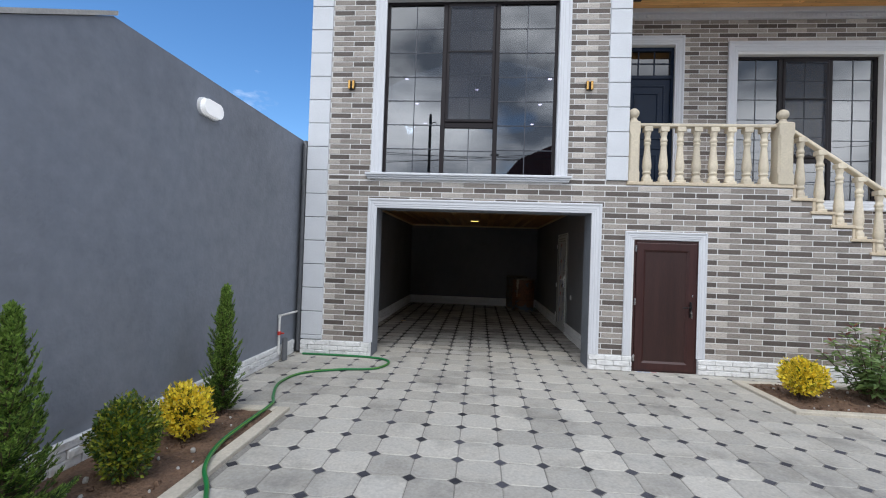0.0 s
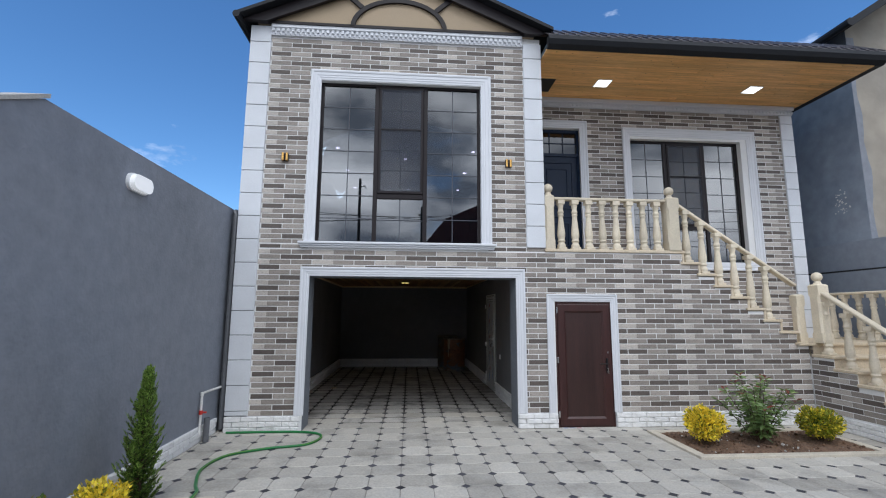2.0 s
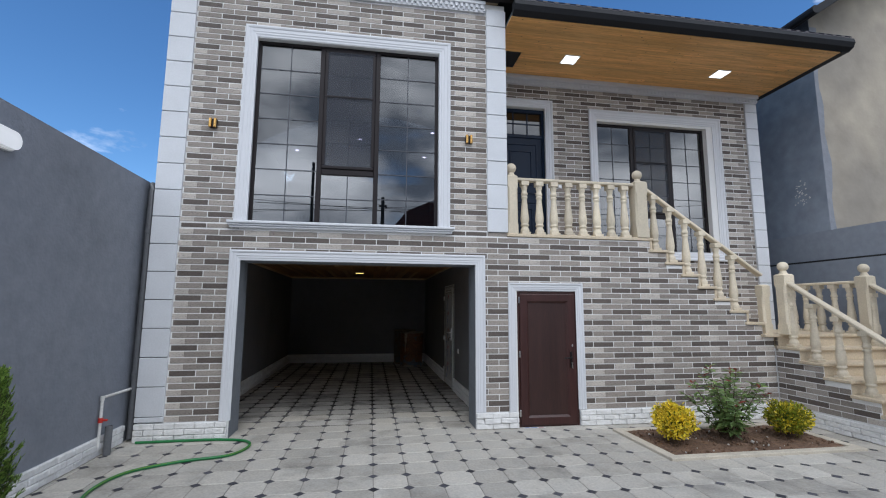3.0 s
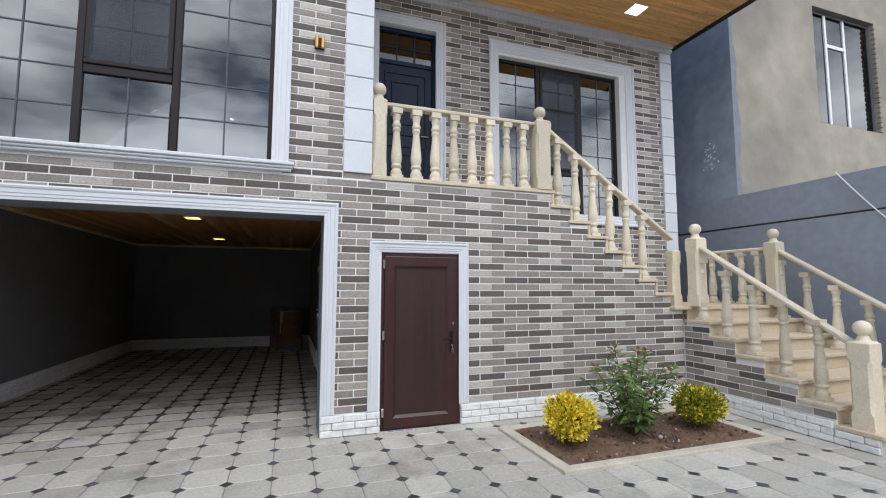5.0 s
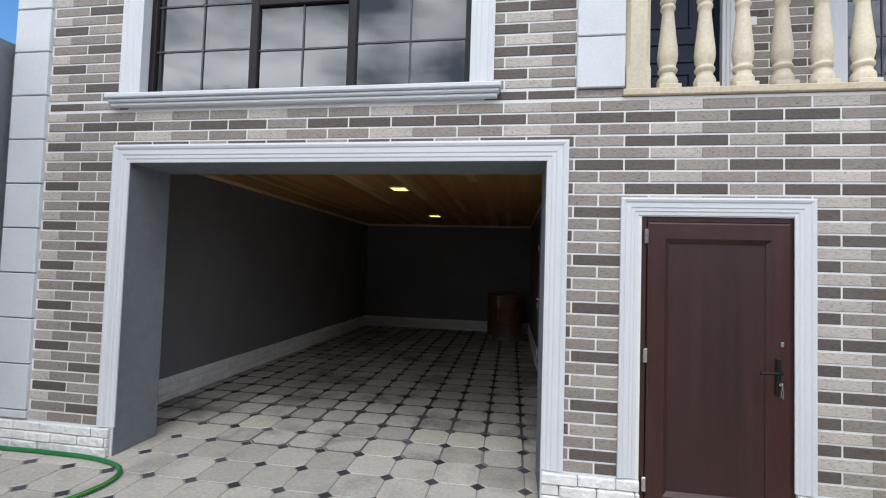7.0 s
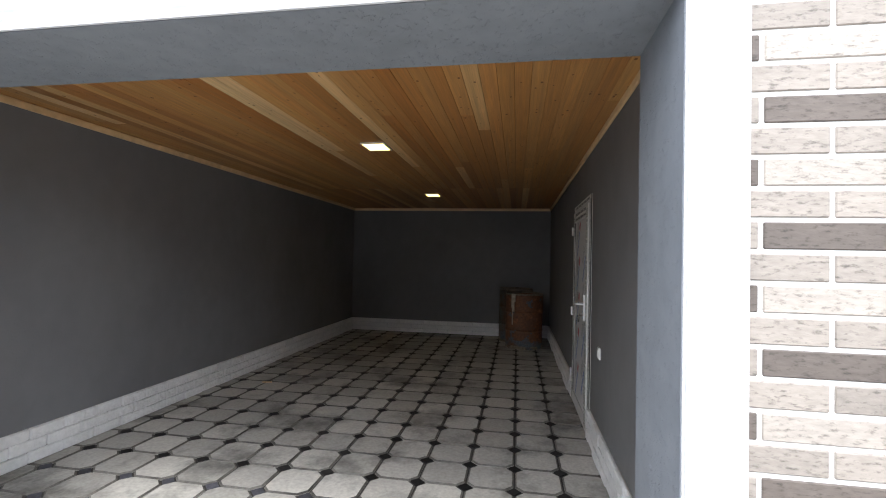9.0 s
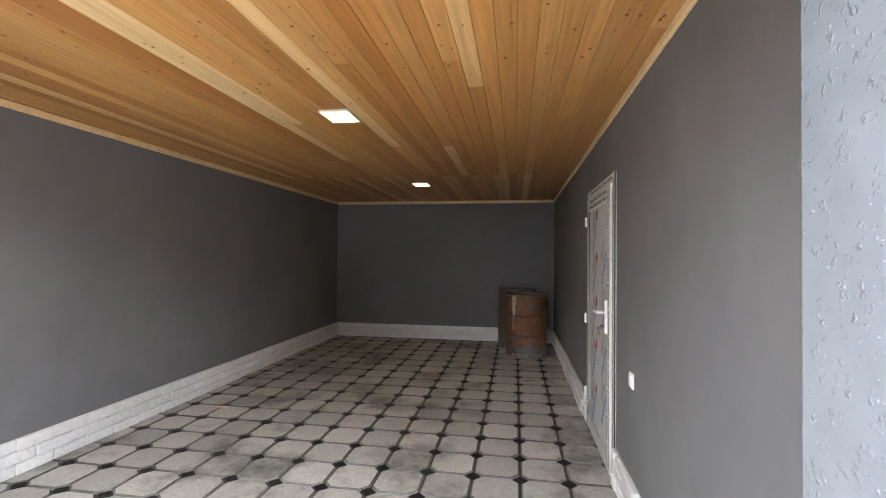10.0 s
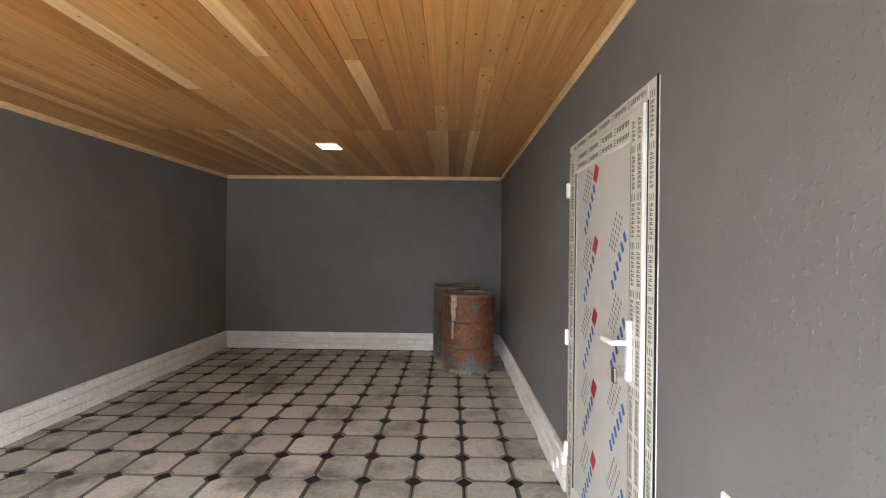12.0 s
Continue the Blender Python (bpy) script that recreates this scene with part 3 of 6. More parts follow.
led_panel(-0.11, 9.03, GCEIL, 0.19, 0.23, LAMP_WARM, "square warm LED panel set in the pine ceiling", "garage lamps")
led_panel(-0.165, 12.05, GCEIL, 0.19, 0.23, LAMP_WARM, "square warm LED panel set in the pine ceiling", "garage lamps")

# ---- upper storey: room behind the big window, porch wall, deck ----
g = Geo()
g.box(-2.56, -2.40, 6.80, 14.2, DECK, 6.1)
g.box(1.86, 2.02, 6.80, 14.2, DECK, 6.1)
g.box(-2.40, 1.86, 14.04, 14.2, DECK, 6.1)
setting("wall_room", g, ROOM_WALL, "pale walls of the room behind the large window", "wall")
setting("ceiling_room", Geo().box(-2.40, 1.86, 6.80, 14.04, 5.42, 5.5), WHITE_TRIM, "white ceiling of the upper room", "ceiling")
setting("floor_room", Geo().box(-2.40, 1.86, 6.80, 14.04, DECK - 0.03, DECK), ROOM_FLOOR, "brown floor of the upper room", "floor")
setting("floor_deck", Geo().box(2.02, 7.55, 6.80, 7.9, LAND - 0.2, LAND - 0.03), MORTAR, "slab below the porch", "floor")
g = Geo()
g.box(2.02, 4.26, 6.36, PORCH, DECK - 0.045, DECK, 0.006)
deck = setting("floor_porch", g, STEP_STONE, "sand-coloured stone floor of the raised porch", "floor")
# porch wall (mortar core behind tiles)
g = Geo()
pb = PORCH + 0.0045
g.box(2.02, 2.30, pb, pb + 0.3, DECK, 5.85)
g.box(3.20, 4.15, pb, pb + 0.3, DECK, 5.85)
g.box(6.45, 7.55, pb, pb + 0.3, LAND - 0.1, 5.85)
g.box(4.15, 6.45, pb, pb + 0.3, LAND - 0.1, 2.60)
g.box(2.30, 3.20, pb, pb + 0.3, 5.20, 5.85)
g.box(4.15, 6.45, pb, pb + 0.3, 5.04, 5.85)
wall_porch = setting("wall_porch", g, MORTAR, "brick-tiled upper wall of the porch with white joints", "wall")
setting("wall_east", Geo().box(7.40, 7.55, pb + 0.302, 14.2, -0.02, 5.85), BLUE_GREY, "plain side wall of the house", "wall")
setting("wall_west", Geo().box(-2.56, -2.40, 6.81, 14.4, -0.02, DECK - 0.05), BLUE_GREY, "plain side wall of the house", "wall")
setting("wall_block_side", Geo().box(2.021, 2.03, 6.80, PORCH, DECK, 5.85), WHITE_STONE, "white side of the projecting block", "wall")
g = Geo()
g.box(2.03, 7.40, 11.0, 11.15, LAND, 5.7)
setting("wall_room_back", g, ROOM_WALL, "pale wall of the room behind the porch window", "wall")
setting("ceiling_room_2", Geo().box(2.03, 7.40, pb + 0.31, 11.0, 5.5, 5.6), WHITE_TRIM, "white ceiling of the room behind the porch", "ceiling")
setting("floor_room_2", Geo().box(2.03, 7.40, pb + 0.31, 11.0, DECK - 0.06, DECK), ROOM_FLOOR, "brown floor of the room behind the porch", "floor")

# soffit of the porch roof
g = Geo()
rnd = random.Random(8)
for i in range(17):
    y0 = 6.12 + i * 0.0955
    x = 2.05
    while x < 7.66:
        x2 = min(7.66, x + rnd.uniform(1.8, 3.2))
        if y0 > 6.94 and y0 < 7.45 and x < 2.5:
            x = 2.50
            continue
        g.box(x + 0.0008, x2 - 0.0008, y0 + 0.001, y0 + 0.0945, 5.78, 5.80, 0.003)
        for _ in range(4):
            kx, ky, kr = rnd.uniform(x, x2), rnd.uniform(y0 + 0.02, y0 + 0.075), rnd.uniform(0.004, 0.008)
            g.poly([(kx + 1.4 * kr * math.cos(a), ky + kr * math.sin(a), 5.779) for a in [-2 * math.pi * q / 8 for q in range(8)]], 1)
        x = x2
setting("ceiling_soffit", g, [PINE_X, KNOT], "varnished pine soffit under the porch roof", "ceiling")
# black sheet across the opening paints the dark inside the hatch
setting("ceiling_hatch", Geo().box(2.052, 2.498, 6.95, 7.50, 5.786, 5.80), CABLE_BLACK, "black sheet standing for the dark inside the soffit hatch", "hatch")
led_panel(3.37, 7.04, 5.78, 0.24, 0.24, LAMP_COOL, "square white LED panel in the pine soffit", "soffit lamps")
led_panel(6.22, 7.04, 5.78, 0.24, 0.24, LAMP_COOL, "square white LED panel in the pine soffit", "soffit lamps")

# ---- roofs ----
roof = thing("porch_roof", (5, 6.2, 5.8), "low dark metal roof with a black gutter over the porch", "roof", kind="structure")
g = Geo()
g.prism([(6.02, 5.83), (6.10, 5.79), (6.115, 5.79), (6.115, 5.97), (6.0, 5.97), (5.985, 5.90)], 0, 2.06, 7.80)
part("gutter", g, ROOF_DARK, roof, "black box gutter", fix=True)
g = Geo()
g.box(7.66, 7.78, 6.10, 9.5, 5.78, 5.96, 0.004)
part("fascia", g, ROOF_DARK, roof)
g = Geo()
x = 2.06
while x < 7.78:
    g.prism([(6.03, 5.985), (6.03, 5.999), (6.62, 6.46), (11.0, 7.9), (11.0, 7.88), (6.62, 6.445)], 0, x, x + 0.10)
    g.prism([(6.03, 6.001), (6.03, 6.025), (6.62, 6.485), (11.0, 7.925), (11.0, 7.902), (6.62, 6.462)], 0, x + 0.10, min(7.8, x + 0.17))
    x += 0.17
part("roof_sheet", g, ROOF_SHEET, roof, "ribbed brown sheet metal", fix=True)

gable = thing("gable_roof", (-0.28, 6.3, 6.12), "dark gable roof with tan panels and brown arched timbering", "roof", kind="structure")
RX, RZ, EZ, HALF = -0.28, 7.20, 6.13, 2.40
g = Geo()
for s in (-1, 1):
    g.prism([(RX, RZ + 0.02), (RX + s * (HALF + 0.06), EZ - 0.0), (RX + s * (HALF + 0.06), EZ + 0.055), (RX, RZ + 0.085)], 1, 6.12, 14.4)
part("roof_sheet", g, ROOF_DARK, gable, fix=True)
g = Geo()
for s in (-1, 1):
    g.prism([(RX, RZ - 0.20), (RX + s * (HALF - 0.36), EZ - 0.005), (RX + s * (HALF + 0.02), EZ - 0.005), (RX, RZ + 0.015)], 1, 6.24, 6.30)
part("barge_board", g, DARK_FRAME, gable, "dark brown barge boards", fix=True)
part("panel", Geo().prism([(RX - 2.2, EZ + 0.0), (RX + 2.2, EZ + 0.0), (RX, RZ + 0.0)], 1, 6.34, 6.40), GABLE_TAN, gable, "tan flat gable panel", fix=True)
g = Geo()
for i in range(20):
    a0, a1 = math.pi * i / 20, math.pi * (i + 1) / 20
    out = lambda a, d: (RX + (0.70 + d) * math.cos(a), EZ + (0.46 + d) * math.sin(a))
    g.prism([out(a0, 0), out(a1, 0), out(a1, 0.07), out(a0, 0.07)], 1, 6.30, 6.339)
for s in (-1, 1):
    g.prism([(RX + s * 0.56, EZ + 0.37), (RX + s * 0.61, EZ + 0.32), (RX + s * 0.95, EZ + 0.62), (RX + s * 0.90, EZ + 0.67)], 1, 6.295, 6.338)
g.box(RX - 2.2, RX + 2.2, 6.30, 6.338, EZ - 0.005, EZ + 0.04)
part("timber", g, DARK_FRAME, gable, "dark brown arched trim", fix=True)
g = Geo()
g.tube([(-2.72, 6.08, 6.11), (-2.72, 14.4, 6.11)], 0.055, 10)
part("gutter", g, ROOF_DARK, gable)

# ---- quoins: white rusticated corner blocks ----
def quoin(name, x0, x1, y0, y1, z0, z1, first, pitch):
    """Blocks between joints at first, first + pitch and so on."""
    q = setting(name, Geo().box(x0 + 0.014, x1 - 0.014, y0 + 0.016, y1, z0, z1), GREY_PIPE, "white rusticated corner blocks with dark grooves", "quoin")
    cuts = [z0] + [first + pitch * i for i in range(40) if z0 + 0.02 < first + pitch * i < z1 - 0.02] + [z1]
    for a, b in zip(cuts, cuts[1:]):
        piece("block", q, ((x0 + x1) / 2, (y0 + y1) / 2 - 0.002, (a + b) / 2), (x1 - x0, y1 - y0, b - a - 0.009), WHITE_STONE, 0.005)


quoin("trim_quoin_1", -2.585, -2.27, 6.355, 6.806, 0.22, 6.115, 0.285, 0.347)
quoin("trim_quoin_2", 1.735, 2.03, 6.355, 6.806, DECK + 0.005, 6.02, DECK + 0.345, 0.347)
quoin("trim_quoin_3", 7.32, 7.58, 7.71, 8.05, LAND - 0.02, 5.62, 1.41, 0.336)
quoin("trim_quoin_4", 2.032, 2.052, 6.90, 7.72, DECK + 0.01, 5.76, DECK + 0.345, 0.347)
# cornice with dentils
co = setting("trim_cornice", Geo().box(-2.27, 1.72, 6.315, 6.385, 6.07, 6.17, 0.008).box(-2.27, 1.72, 6.345, 6.385, 5.955, 6.069), WHITE_TRIM, "white dentil cornice under the gable", "cornice")
i, x = 0, -2.26
while x < 1.70:
    piece("dentil", co, (x + 0.022, 6.332, 6.035), (0.044, 0.028, 0.056), WHITE_TRIM, 0.005)
    piece("dentil", co, (x + 0.056, 6.338, 5.985), (0.030, 0.02, 0.034), WHITE_TRIM, 0.005)
    x += 0.0765
co = setting("trim_cornice_2", Geo().box(2.055, 7.58, 7.63, PORCH + 0.008, 5.705, 5.778, 0.006).box(2.055, 7.58, 7.69, PORCH + 0.008, 5.62, 5.704, 0.004), WHITE_TRIM, "white cornice under the pine soffit", "cornice")
x = 2.07
while x < 7.55:
    piece("dentil", co, (x + 0.02, 7.682, 5.665), (0.04, 0.02, 0.045), WHITE_TRIM, 0.004)
    x += 0.075

# ---- mouldings round the openings ----
PRO = [(0.0, 0.0), (0.0, 0.045), (0.018, 0.052), (0.036, 0.045), (0.045, 0.034), (0.085, 0.034), (0.095, 0.026), (0.118, 0.026), (0.128, 0.018), (0.155, 0.016), (0.155, 0.0)]


def scaled(w, proud=1.0):
    return [(d * w / 0.155, p * proud) for d, p in PRO]


setting("trim_garage", moulding(-1.648, 1.696, 0.215, 2.316, FACE + 0.006, scaled(0.132, 0.62)), WHITE_TRIM, "white moulded surround of the garage opening", "moulding", fix=True)
setting("trim_door_1", moulding(2.02, 3.122, 0.215, 1.945, FACE + 0.006, scaled(0.108, 0.62)), WHITE_TRIM, "white moulded surround of the brown door", "moulding", fix=True)
setting("trim_window_1", moulding(-1.63, 1.20, 2.69, 5.422, FACE + 0.006, scaled(0.16, 0.62)), WHITE_TRIM, "white moulded surround of the large window", "moulding", fix=True)
setting("trim_door_2", moulding(2.20, 3.32, DECK, 5.345, PORCH + 0.006, scaled(0.14)), WHITE_TRIM, "white moulded surround of the front door", "moulding", fix=True)
setting("trim_window_2", moulding(4.025, 6.735, 2.47, 5.248, PORCH + 0.006, scaled(0.16), closed=True), WHITE_TRIM, "white moulded surround of the porch window", "moulding", fix=True)
setting("trim_sill", Geo().box(-1.70, 1.255, 6.30, FACE + 0.1, 2.655, 2.692, 0.008).box(-1.685, 1.24, 6.318, FACE + 0.006, 2.628, 2.654, 0.008).box(-1.672, 1.228, 6.335, FACE + 0.006, 2.60, 2.627, 0.008), WHITE_TRIM, "white stepped window sill", "sill")
# window reveals
g = Geo()
g.box(-1.503, -1.48, FACE + 0.007, 6.55, 2.69, 5.26)
g.box(1.037, 1.06, FACE + 0.007, 6.55, 2.69, 5.26)
g.box(-1.48, 1.037, FACE + 0.007, 6.55, 5.26, 5.28)
g.box(-1.48, 1.037, FACE + 0.101, 6.55, 2.66, 2.692)
setting("trim_reveal", g, WHITE_TRIM, "white reveal of the large window", "moulding")


# ---- windows ----
def glazed_window(name, xs, z0, z1, y, label, split=None, cols=2, rows=7, pane_mat=GLASS):
    """Three lights side by side; the middle one opens, above a fixed lower pane where split is given."""
    win = thing(name, ((xs[0] + xs[3]) / 2, y, z0), label, "window", kind="structure")
    fw = 0.045
    g = Geo()
    g.box(xs[0], xs[3], y, y + 0.07, z1 - fw, z1, 0.006)
    g.box(xs[0], xs[3], y, y + 0.07, z0, z0 + fw * 0.6, 0.006)
    for x, w in ((xs[0] + fw / 2, fw), (xs[1], 0.065), (xs[2], 0.065), (xs[3] - fw / 2, fw)):
        g.box(x - w / 2, x + w / 2, y + 0.001, y + 0.069, z0 + fw * 0.6, z1 - fw, 0.006)
    if split:
        g.box(xs[1] + 0.0325, xs[2] - 0.0325, y + 0.001, y + 0.069, split - 0.04, split + 0.04, 0.006)
    part("window_frame", g, DARK_FRAME, win, "dark brown plastic frame")
    cells = [(xs[0] + fw, xs[1] - 0.0325, z0 + fw * 0.6, z1 - fw, cols, rows), (xs[2] + 0.0325, xs[3] - fw, z0 + fw * 0.6, z1 - fw, cols, rows)]
    if split:
        cells.append((xs[1] + 0.0325, xs[2] - 0.0325, z0 + fw * 0.6, split - 0.04, 2, 2))
    mz0 = split + 0.04 if split else z0 + fw * 0.6
    a, b = xs[1] + 0.0325, xs[2] - 0.0325
    g = Geo()
    sw = 0.048
    g.box(a, b, y - 0.014, y + 0.05, z1 - fw - sw, z1 - fw - 0.002, 0.008)
    g.box(a, b, y - 0.014, y + 0.05, mz0 + 0.002, mz0 + sw, 0.008)
    g.box(a, a + sw, y - 0.014, y + 0.05, mz0 + sw, z1 - fw - sw, 0.008)
    g.box(b - sw, b, y - 0.014, y + 0.05, mz0 + sw, z1 - fw - sw, 0.008)
    g.box(a + 0.01, b - 0.01, y - 0.022, y - 0.012, (mz0 * 0.42 + z1 * 0.58) - 0.012, (mz0 * 0.42 + z1 * 0.58) + 0.012, 0.003)
    sash = part("sash", g, DARK_FRAME, win, "dark brown opening sash")
    cells.append((a + sw, b - sw, mz0 + sw, z1 - fw - sw, 2, 5 if split else 6))
    screen = part("insect_screen", Geo().box(a + 0.02, b - 0.02, y - 0.0135, y - 0.0125, mz0 + 0.02, z1 - fw - 0.02), NETTING, sash, "dark grey insect netting")
    screen.visible_shadow = False
    for (cx0, cx1, cz0, cz1, nc, nr) in cells:
        p = part("pane", Geo().box(cx0 - 0.004, cx1 + 0.004, y + 0.028, y + 0.034, cz0 - 0.004, cz1 + 0.004), pane_mat, win, "tinted reflecting glass")
        p.visible_shadow = False
        g = Geo()
        for i in range(1, nc):
            x = cx0 + (cx1 - cx0) * i / nc
            g.box(x - 0.006, x + 0.006, y + 0.020, y + 0.027, cz0, cz1)
        for j in range(1, nr):
            z = cz0 + (cz1 - cz0) * j / nr
            g.box(cx0, cx1, y + 0.0195, y + 0.0275, z - 0.006, z + 0.006)
        part("glazing_bar", g, MUNTIN, p, "thin grey glazing bars")
    return win


glazed_window("window_1", (-1.48, -0.605, 0.165, 1.037), 2.692, 5.26, 6.46, "large dark-framed window with tinted glass and thin bars", split=3.43)
glazed_window("window_2", (4.15, 4.93, 5.72, 6.45), 2.60, 5.04, PORCH + 0.10, "dark-framed porch window with tinted glass and thin bars", split=3.30)

# ceiling spots of the upper room
for x in (-1.74, 1.39):
    for y in (8.1, 9.72, 11.35, 13.05):
        sp = thing("ceiling_spot", (x, y, 5.40), "small round bright spot lamp in the room ceiling", "spot lamp", "room spot lamps")
        part("ring", Geo().lathe([(0.055, 0), (0.055, 0.02), (0.05, 0.02)], x, y, 5.40, 14), STEEL, sp, smooth=True)
        part("lens", Geo().lathe([(0.04, -0.006), (0.045, 0.0)], x, y, 5.40, 14), LAMP_SPOT, sp, "glowing lens", smooth=True)
for x, y in ((-0.20, 10.35), (-0.14, 13.07)):
    sp = thing("ceiling_spot", (x, y, 5.40), "small round bright spot lamp in the room ceiling", "spot lamp", "room spot lamps")
    part("ring", Geo().lathe([(0.055, 0), (0.055, 0.02), (0.05, 0.02)], x, y, 5.40, 14), STEEL, sp, smooth=True)
    part("lens", Geo().lathe([(0.04, -0.006), (0.045, 0.0)], x, y, 5.40, 14), LAMP_SPOT, sp, "glowing lens", smooth=True)


def loop_lamp(x, y, z):
    ch = thing("pendant_lamp", (x, y, z), "small looped white light hanging in the upper room", "pendant lamp", "looped pendants")
    part("rod", Geo().tube([(x, y, z + 0.14), (x, y, 5.42)], 0.004, 6), STEEL, ch)
    for k in range(2):
        part("light_loop", Geo().tube([(x + (0.07 + 0.05 * k) * math.cos(a), y + (0.07 + 0.05 * k) * math.sin(a), z + 0.10 * k + 0.05 * math.sin(2 * a + k)) for a in [2 * math.pi * q / 20 for q in range(21)]], 0.006, 6), LAMP_LOOP, ch, "glowing loop", smooth=True)


loop_lamp(-1.99, 11.9, 4.82)
loop_lamp(-1.88, 8.43, 4.78)

# ---- left boundary wall ----
g = Geo()
g.prism([(-6, -0.02), (14.0, -0.02), (14.0, 3.185), (2.97, 3.185), (0.55, 1.92), (-6, 1.92)], 0, LWALL - 0.2, LWALL)
wall_left = setting("wall_left", g, GREY_WALL, "dark grey rendered boundary wall with a raked top", "wall", fix=True)
g = Geo()
g.prism([(2.99, 3.20), (0.50, 1.905), (0.50, 1.935), (2.99, 3.235)], 0, LWALL - 0.25, LWALL + 0.02)
setting("trim_coping", g, KERB, "pale coping along the raked wall top", "coping", fix=True)
# right boundary wall
g = Geo()
g.box(RWALL, RWALL + 0.2, -6, 12, -0.02, 2.50)
g.box(RWALL + 0.035, RWALL + 0.2, -6, 12, 2.501, 3.08)
wall_right = setting("wall_right", g, RIGHT_WALL, "slate grey rendered boundary wall with a ledge", "wall")
g = Geo()
g.box(-2.92, 8.8, -6.2, -6.0, -0.02, 2.4)
setting("wall_street", g, STREET_WALL, "plain rendered wall along the street", "wall")

# ---- neighbouring house on the right ----
nb = thing("neighbour_house", (12, 7.5, 0), "unfinished beige cement-rendered house with dark gable roof", "house")
NX0, NX1, NY = RWALL + 0.06, 15.2, 7.42
g = Geo()
for outline in ([(NX0, 0), (10.98, 0), (10.98, 8.78), (NX0, 7.42)], [(12.92, 0), (NX1, 0), (NX1, 7.55), (12.92, 8.73)], [(10.98, 0), (12.92, 0), (12.92, 4.70), (10.98, 4.70)],
                [(10.98, 7.11), (12.92, 7.11), (12.92, 8.73), (11.75, 9.30), (10.98, 8.78)]):
    part("wall", Geo().prism(outline, 1, NY, NY + 0.3), CEMENT, nb, "patchy beige cement render", fix=True)
part("side_wall", Geo().box(NX0 - 0.004, NX0 + 0.3, NY + 0.302, 16, 0, 7.40), BLUE_GREY, nb, "side wall painted blue grey")
# uneven edge where the blue grey paint ends
g = Geo()
rnd = random.Random(5)
pts = []
for i in range(24):
    z = 3.0 + i * 4.2 / 23
    pts.append((NX0 + 0.10 + 0.17 * noise.noise(Vector((0.3, 0.0, z * 1.1))) + 0.03 * rnd.random() + 0.10 * max(0, (z - 4.5) / 3), z))
g.prism([(NX0 - 0.002, 3.0)] + pts + [(NX0 - 0.002, 7.2)], 1, NY - 0.006, NY - 0.002)
part("paint_edge", g, GREY_WALL, nb, "ragged blue grey paint edge", fix=True)
for i in range(40):
    a, rr_ = rnd.uniform(0, 6.28), rnd.random() ** 0.6
    sy, sz, sr_ = 7.86 + 0.16 * rr_ * math.cos(a) + 0.05 * i / 40, 4.12 - 0.011 * i + 0.10 * rr_ * math.sin(a), rnd.uniform(0.006, 0.02)
    part("paint_splash", Geo().prism([(sy + sr_ * math.cos(q), sz + sr_ * math.sin(q)) for q in (0, 1.05, 2.1, 3.14, 4.2, 5.2)], 0, NX0 - 0.009, NX0 - 0.003), WHITE_PIPE, nb, fix=True)
part("side_face", Geo().box(NX0 - 0.0045, NX0 - 0.0005, NY - 0.002, NY + 0.301, 3.0, 7.40), BLUE_GREY, nb)
g = Geo()
g.prism([(8.15, 7.02), (11.75, 9.42), (15.45, 7.66), (15.45, 7.80), (11.75, 9.58), (8.15, 7.18)], 1, 6.85, 16)
part("roof", g, ROOF_DARK, nb, "dark green-black metal roof", fix=True)
part("gutter", Geo().tube([(8.12, 6.8, 7.10), (8.12, 16, 7.10)], 0.08, 10), ROOF_DARK, nb)
part("gutter", Geo().tube([(15.48, 6.8, 7.72), (15.48, 16, 7.72)], 0.08, 10), ROOF_DARK, nb)


def plain_window(parent, x0, x1, z0, z1, y, mull):
    w = part("window", Geo().box(x0, x1, y, y + 0.06, z1 - 0.05, z1).box(x0, x1, y, y + 0.06, z0, z0 + 0.05).box(x0, x0 + 0.05, y, y + 0.06, z0 + 0.05, z1 - 0.05).box(x1 - 0.05, x1, y, y + 0.06, z0 + 0.05, z1 - 0.05), GREY_PIPE, parent, "grey-framed window in a rough opening")
    g = Geo()
    for x in mull:
        g.box(x - 0.03, x + 0.03, y - 0.004, y + 0.055, z0 + 0.05, z1 - 0.05)
    g.box(mull[0] + 0.03, mull[-1] - 0.03, y - 0.002, y + 0.05, z0 + (z1 - z0) * 0.70, z0 + (z1 - z0) * 0.70 + 0.07)
    part("mullion", g, PVC, w)
    part("pane", Geo().box(x0 + 0.04, x1 - 0.04, y + 0.02, y + 0.03, z0 + 0.04, z1 - 0.04), GLASS_DARK, w, "dark glass")


plain_window(nb, 10.99, 12.91, 4.71, 7.10, NY + 0.10, (11.50, 12.08))
# rough brick ends along the window opening
g = Geo()
for i in range(22):
    z = 4.72 + i * 0.108
    g.box(12.90 - 0.012 * rnd.random(), 12.95 + 0.03 * (i % 2) + 0.02 * rnd.random(), NY - 0.008, NY + 0.06, z, z + 0.07 + 0.02 * rnd.random(), 0.01)
part("brick_edge", g, CEMENT, nb, "exposed brick ends of the opening")
part("room_dark", Geo().box(NX0 + 0.31, NX1, NY + 2.8, NY + 2.9, 3, 7.5), BLUE_GREY, nb)
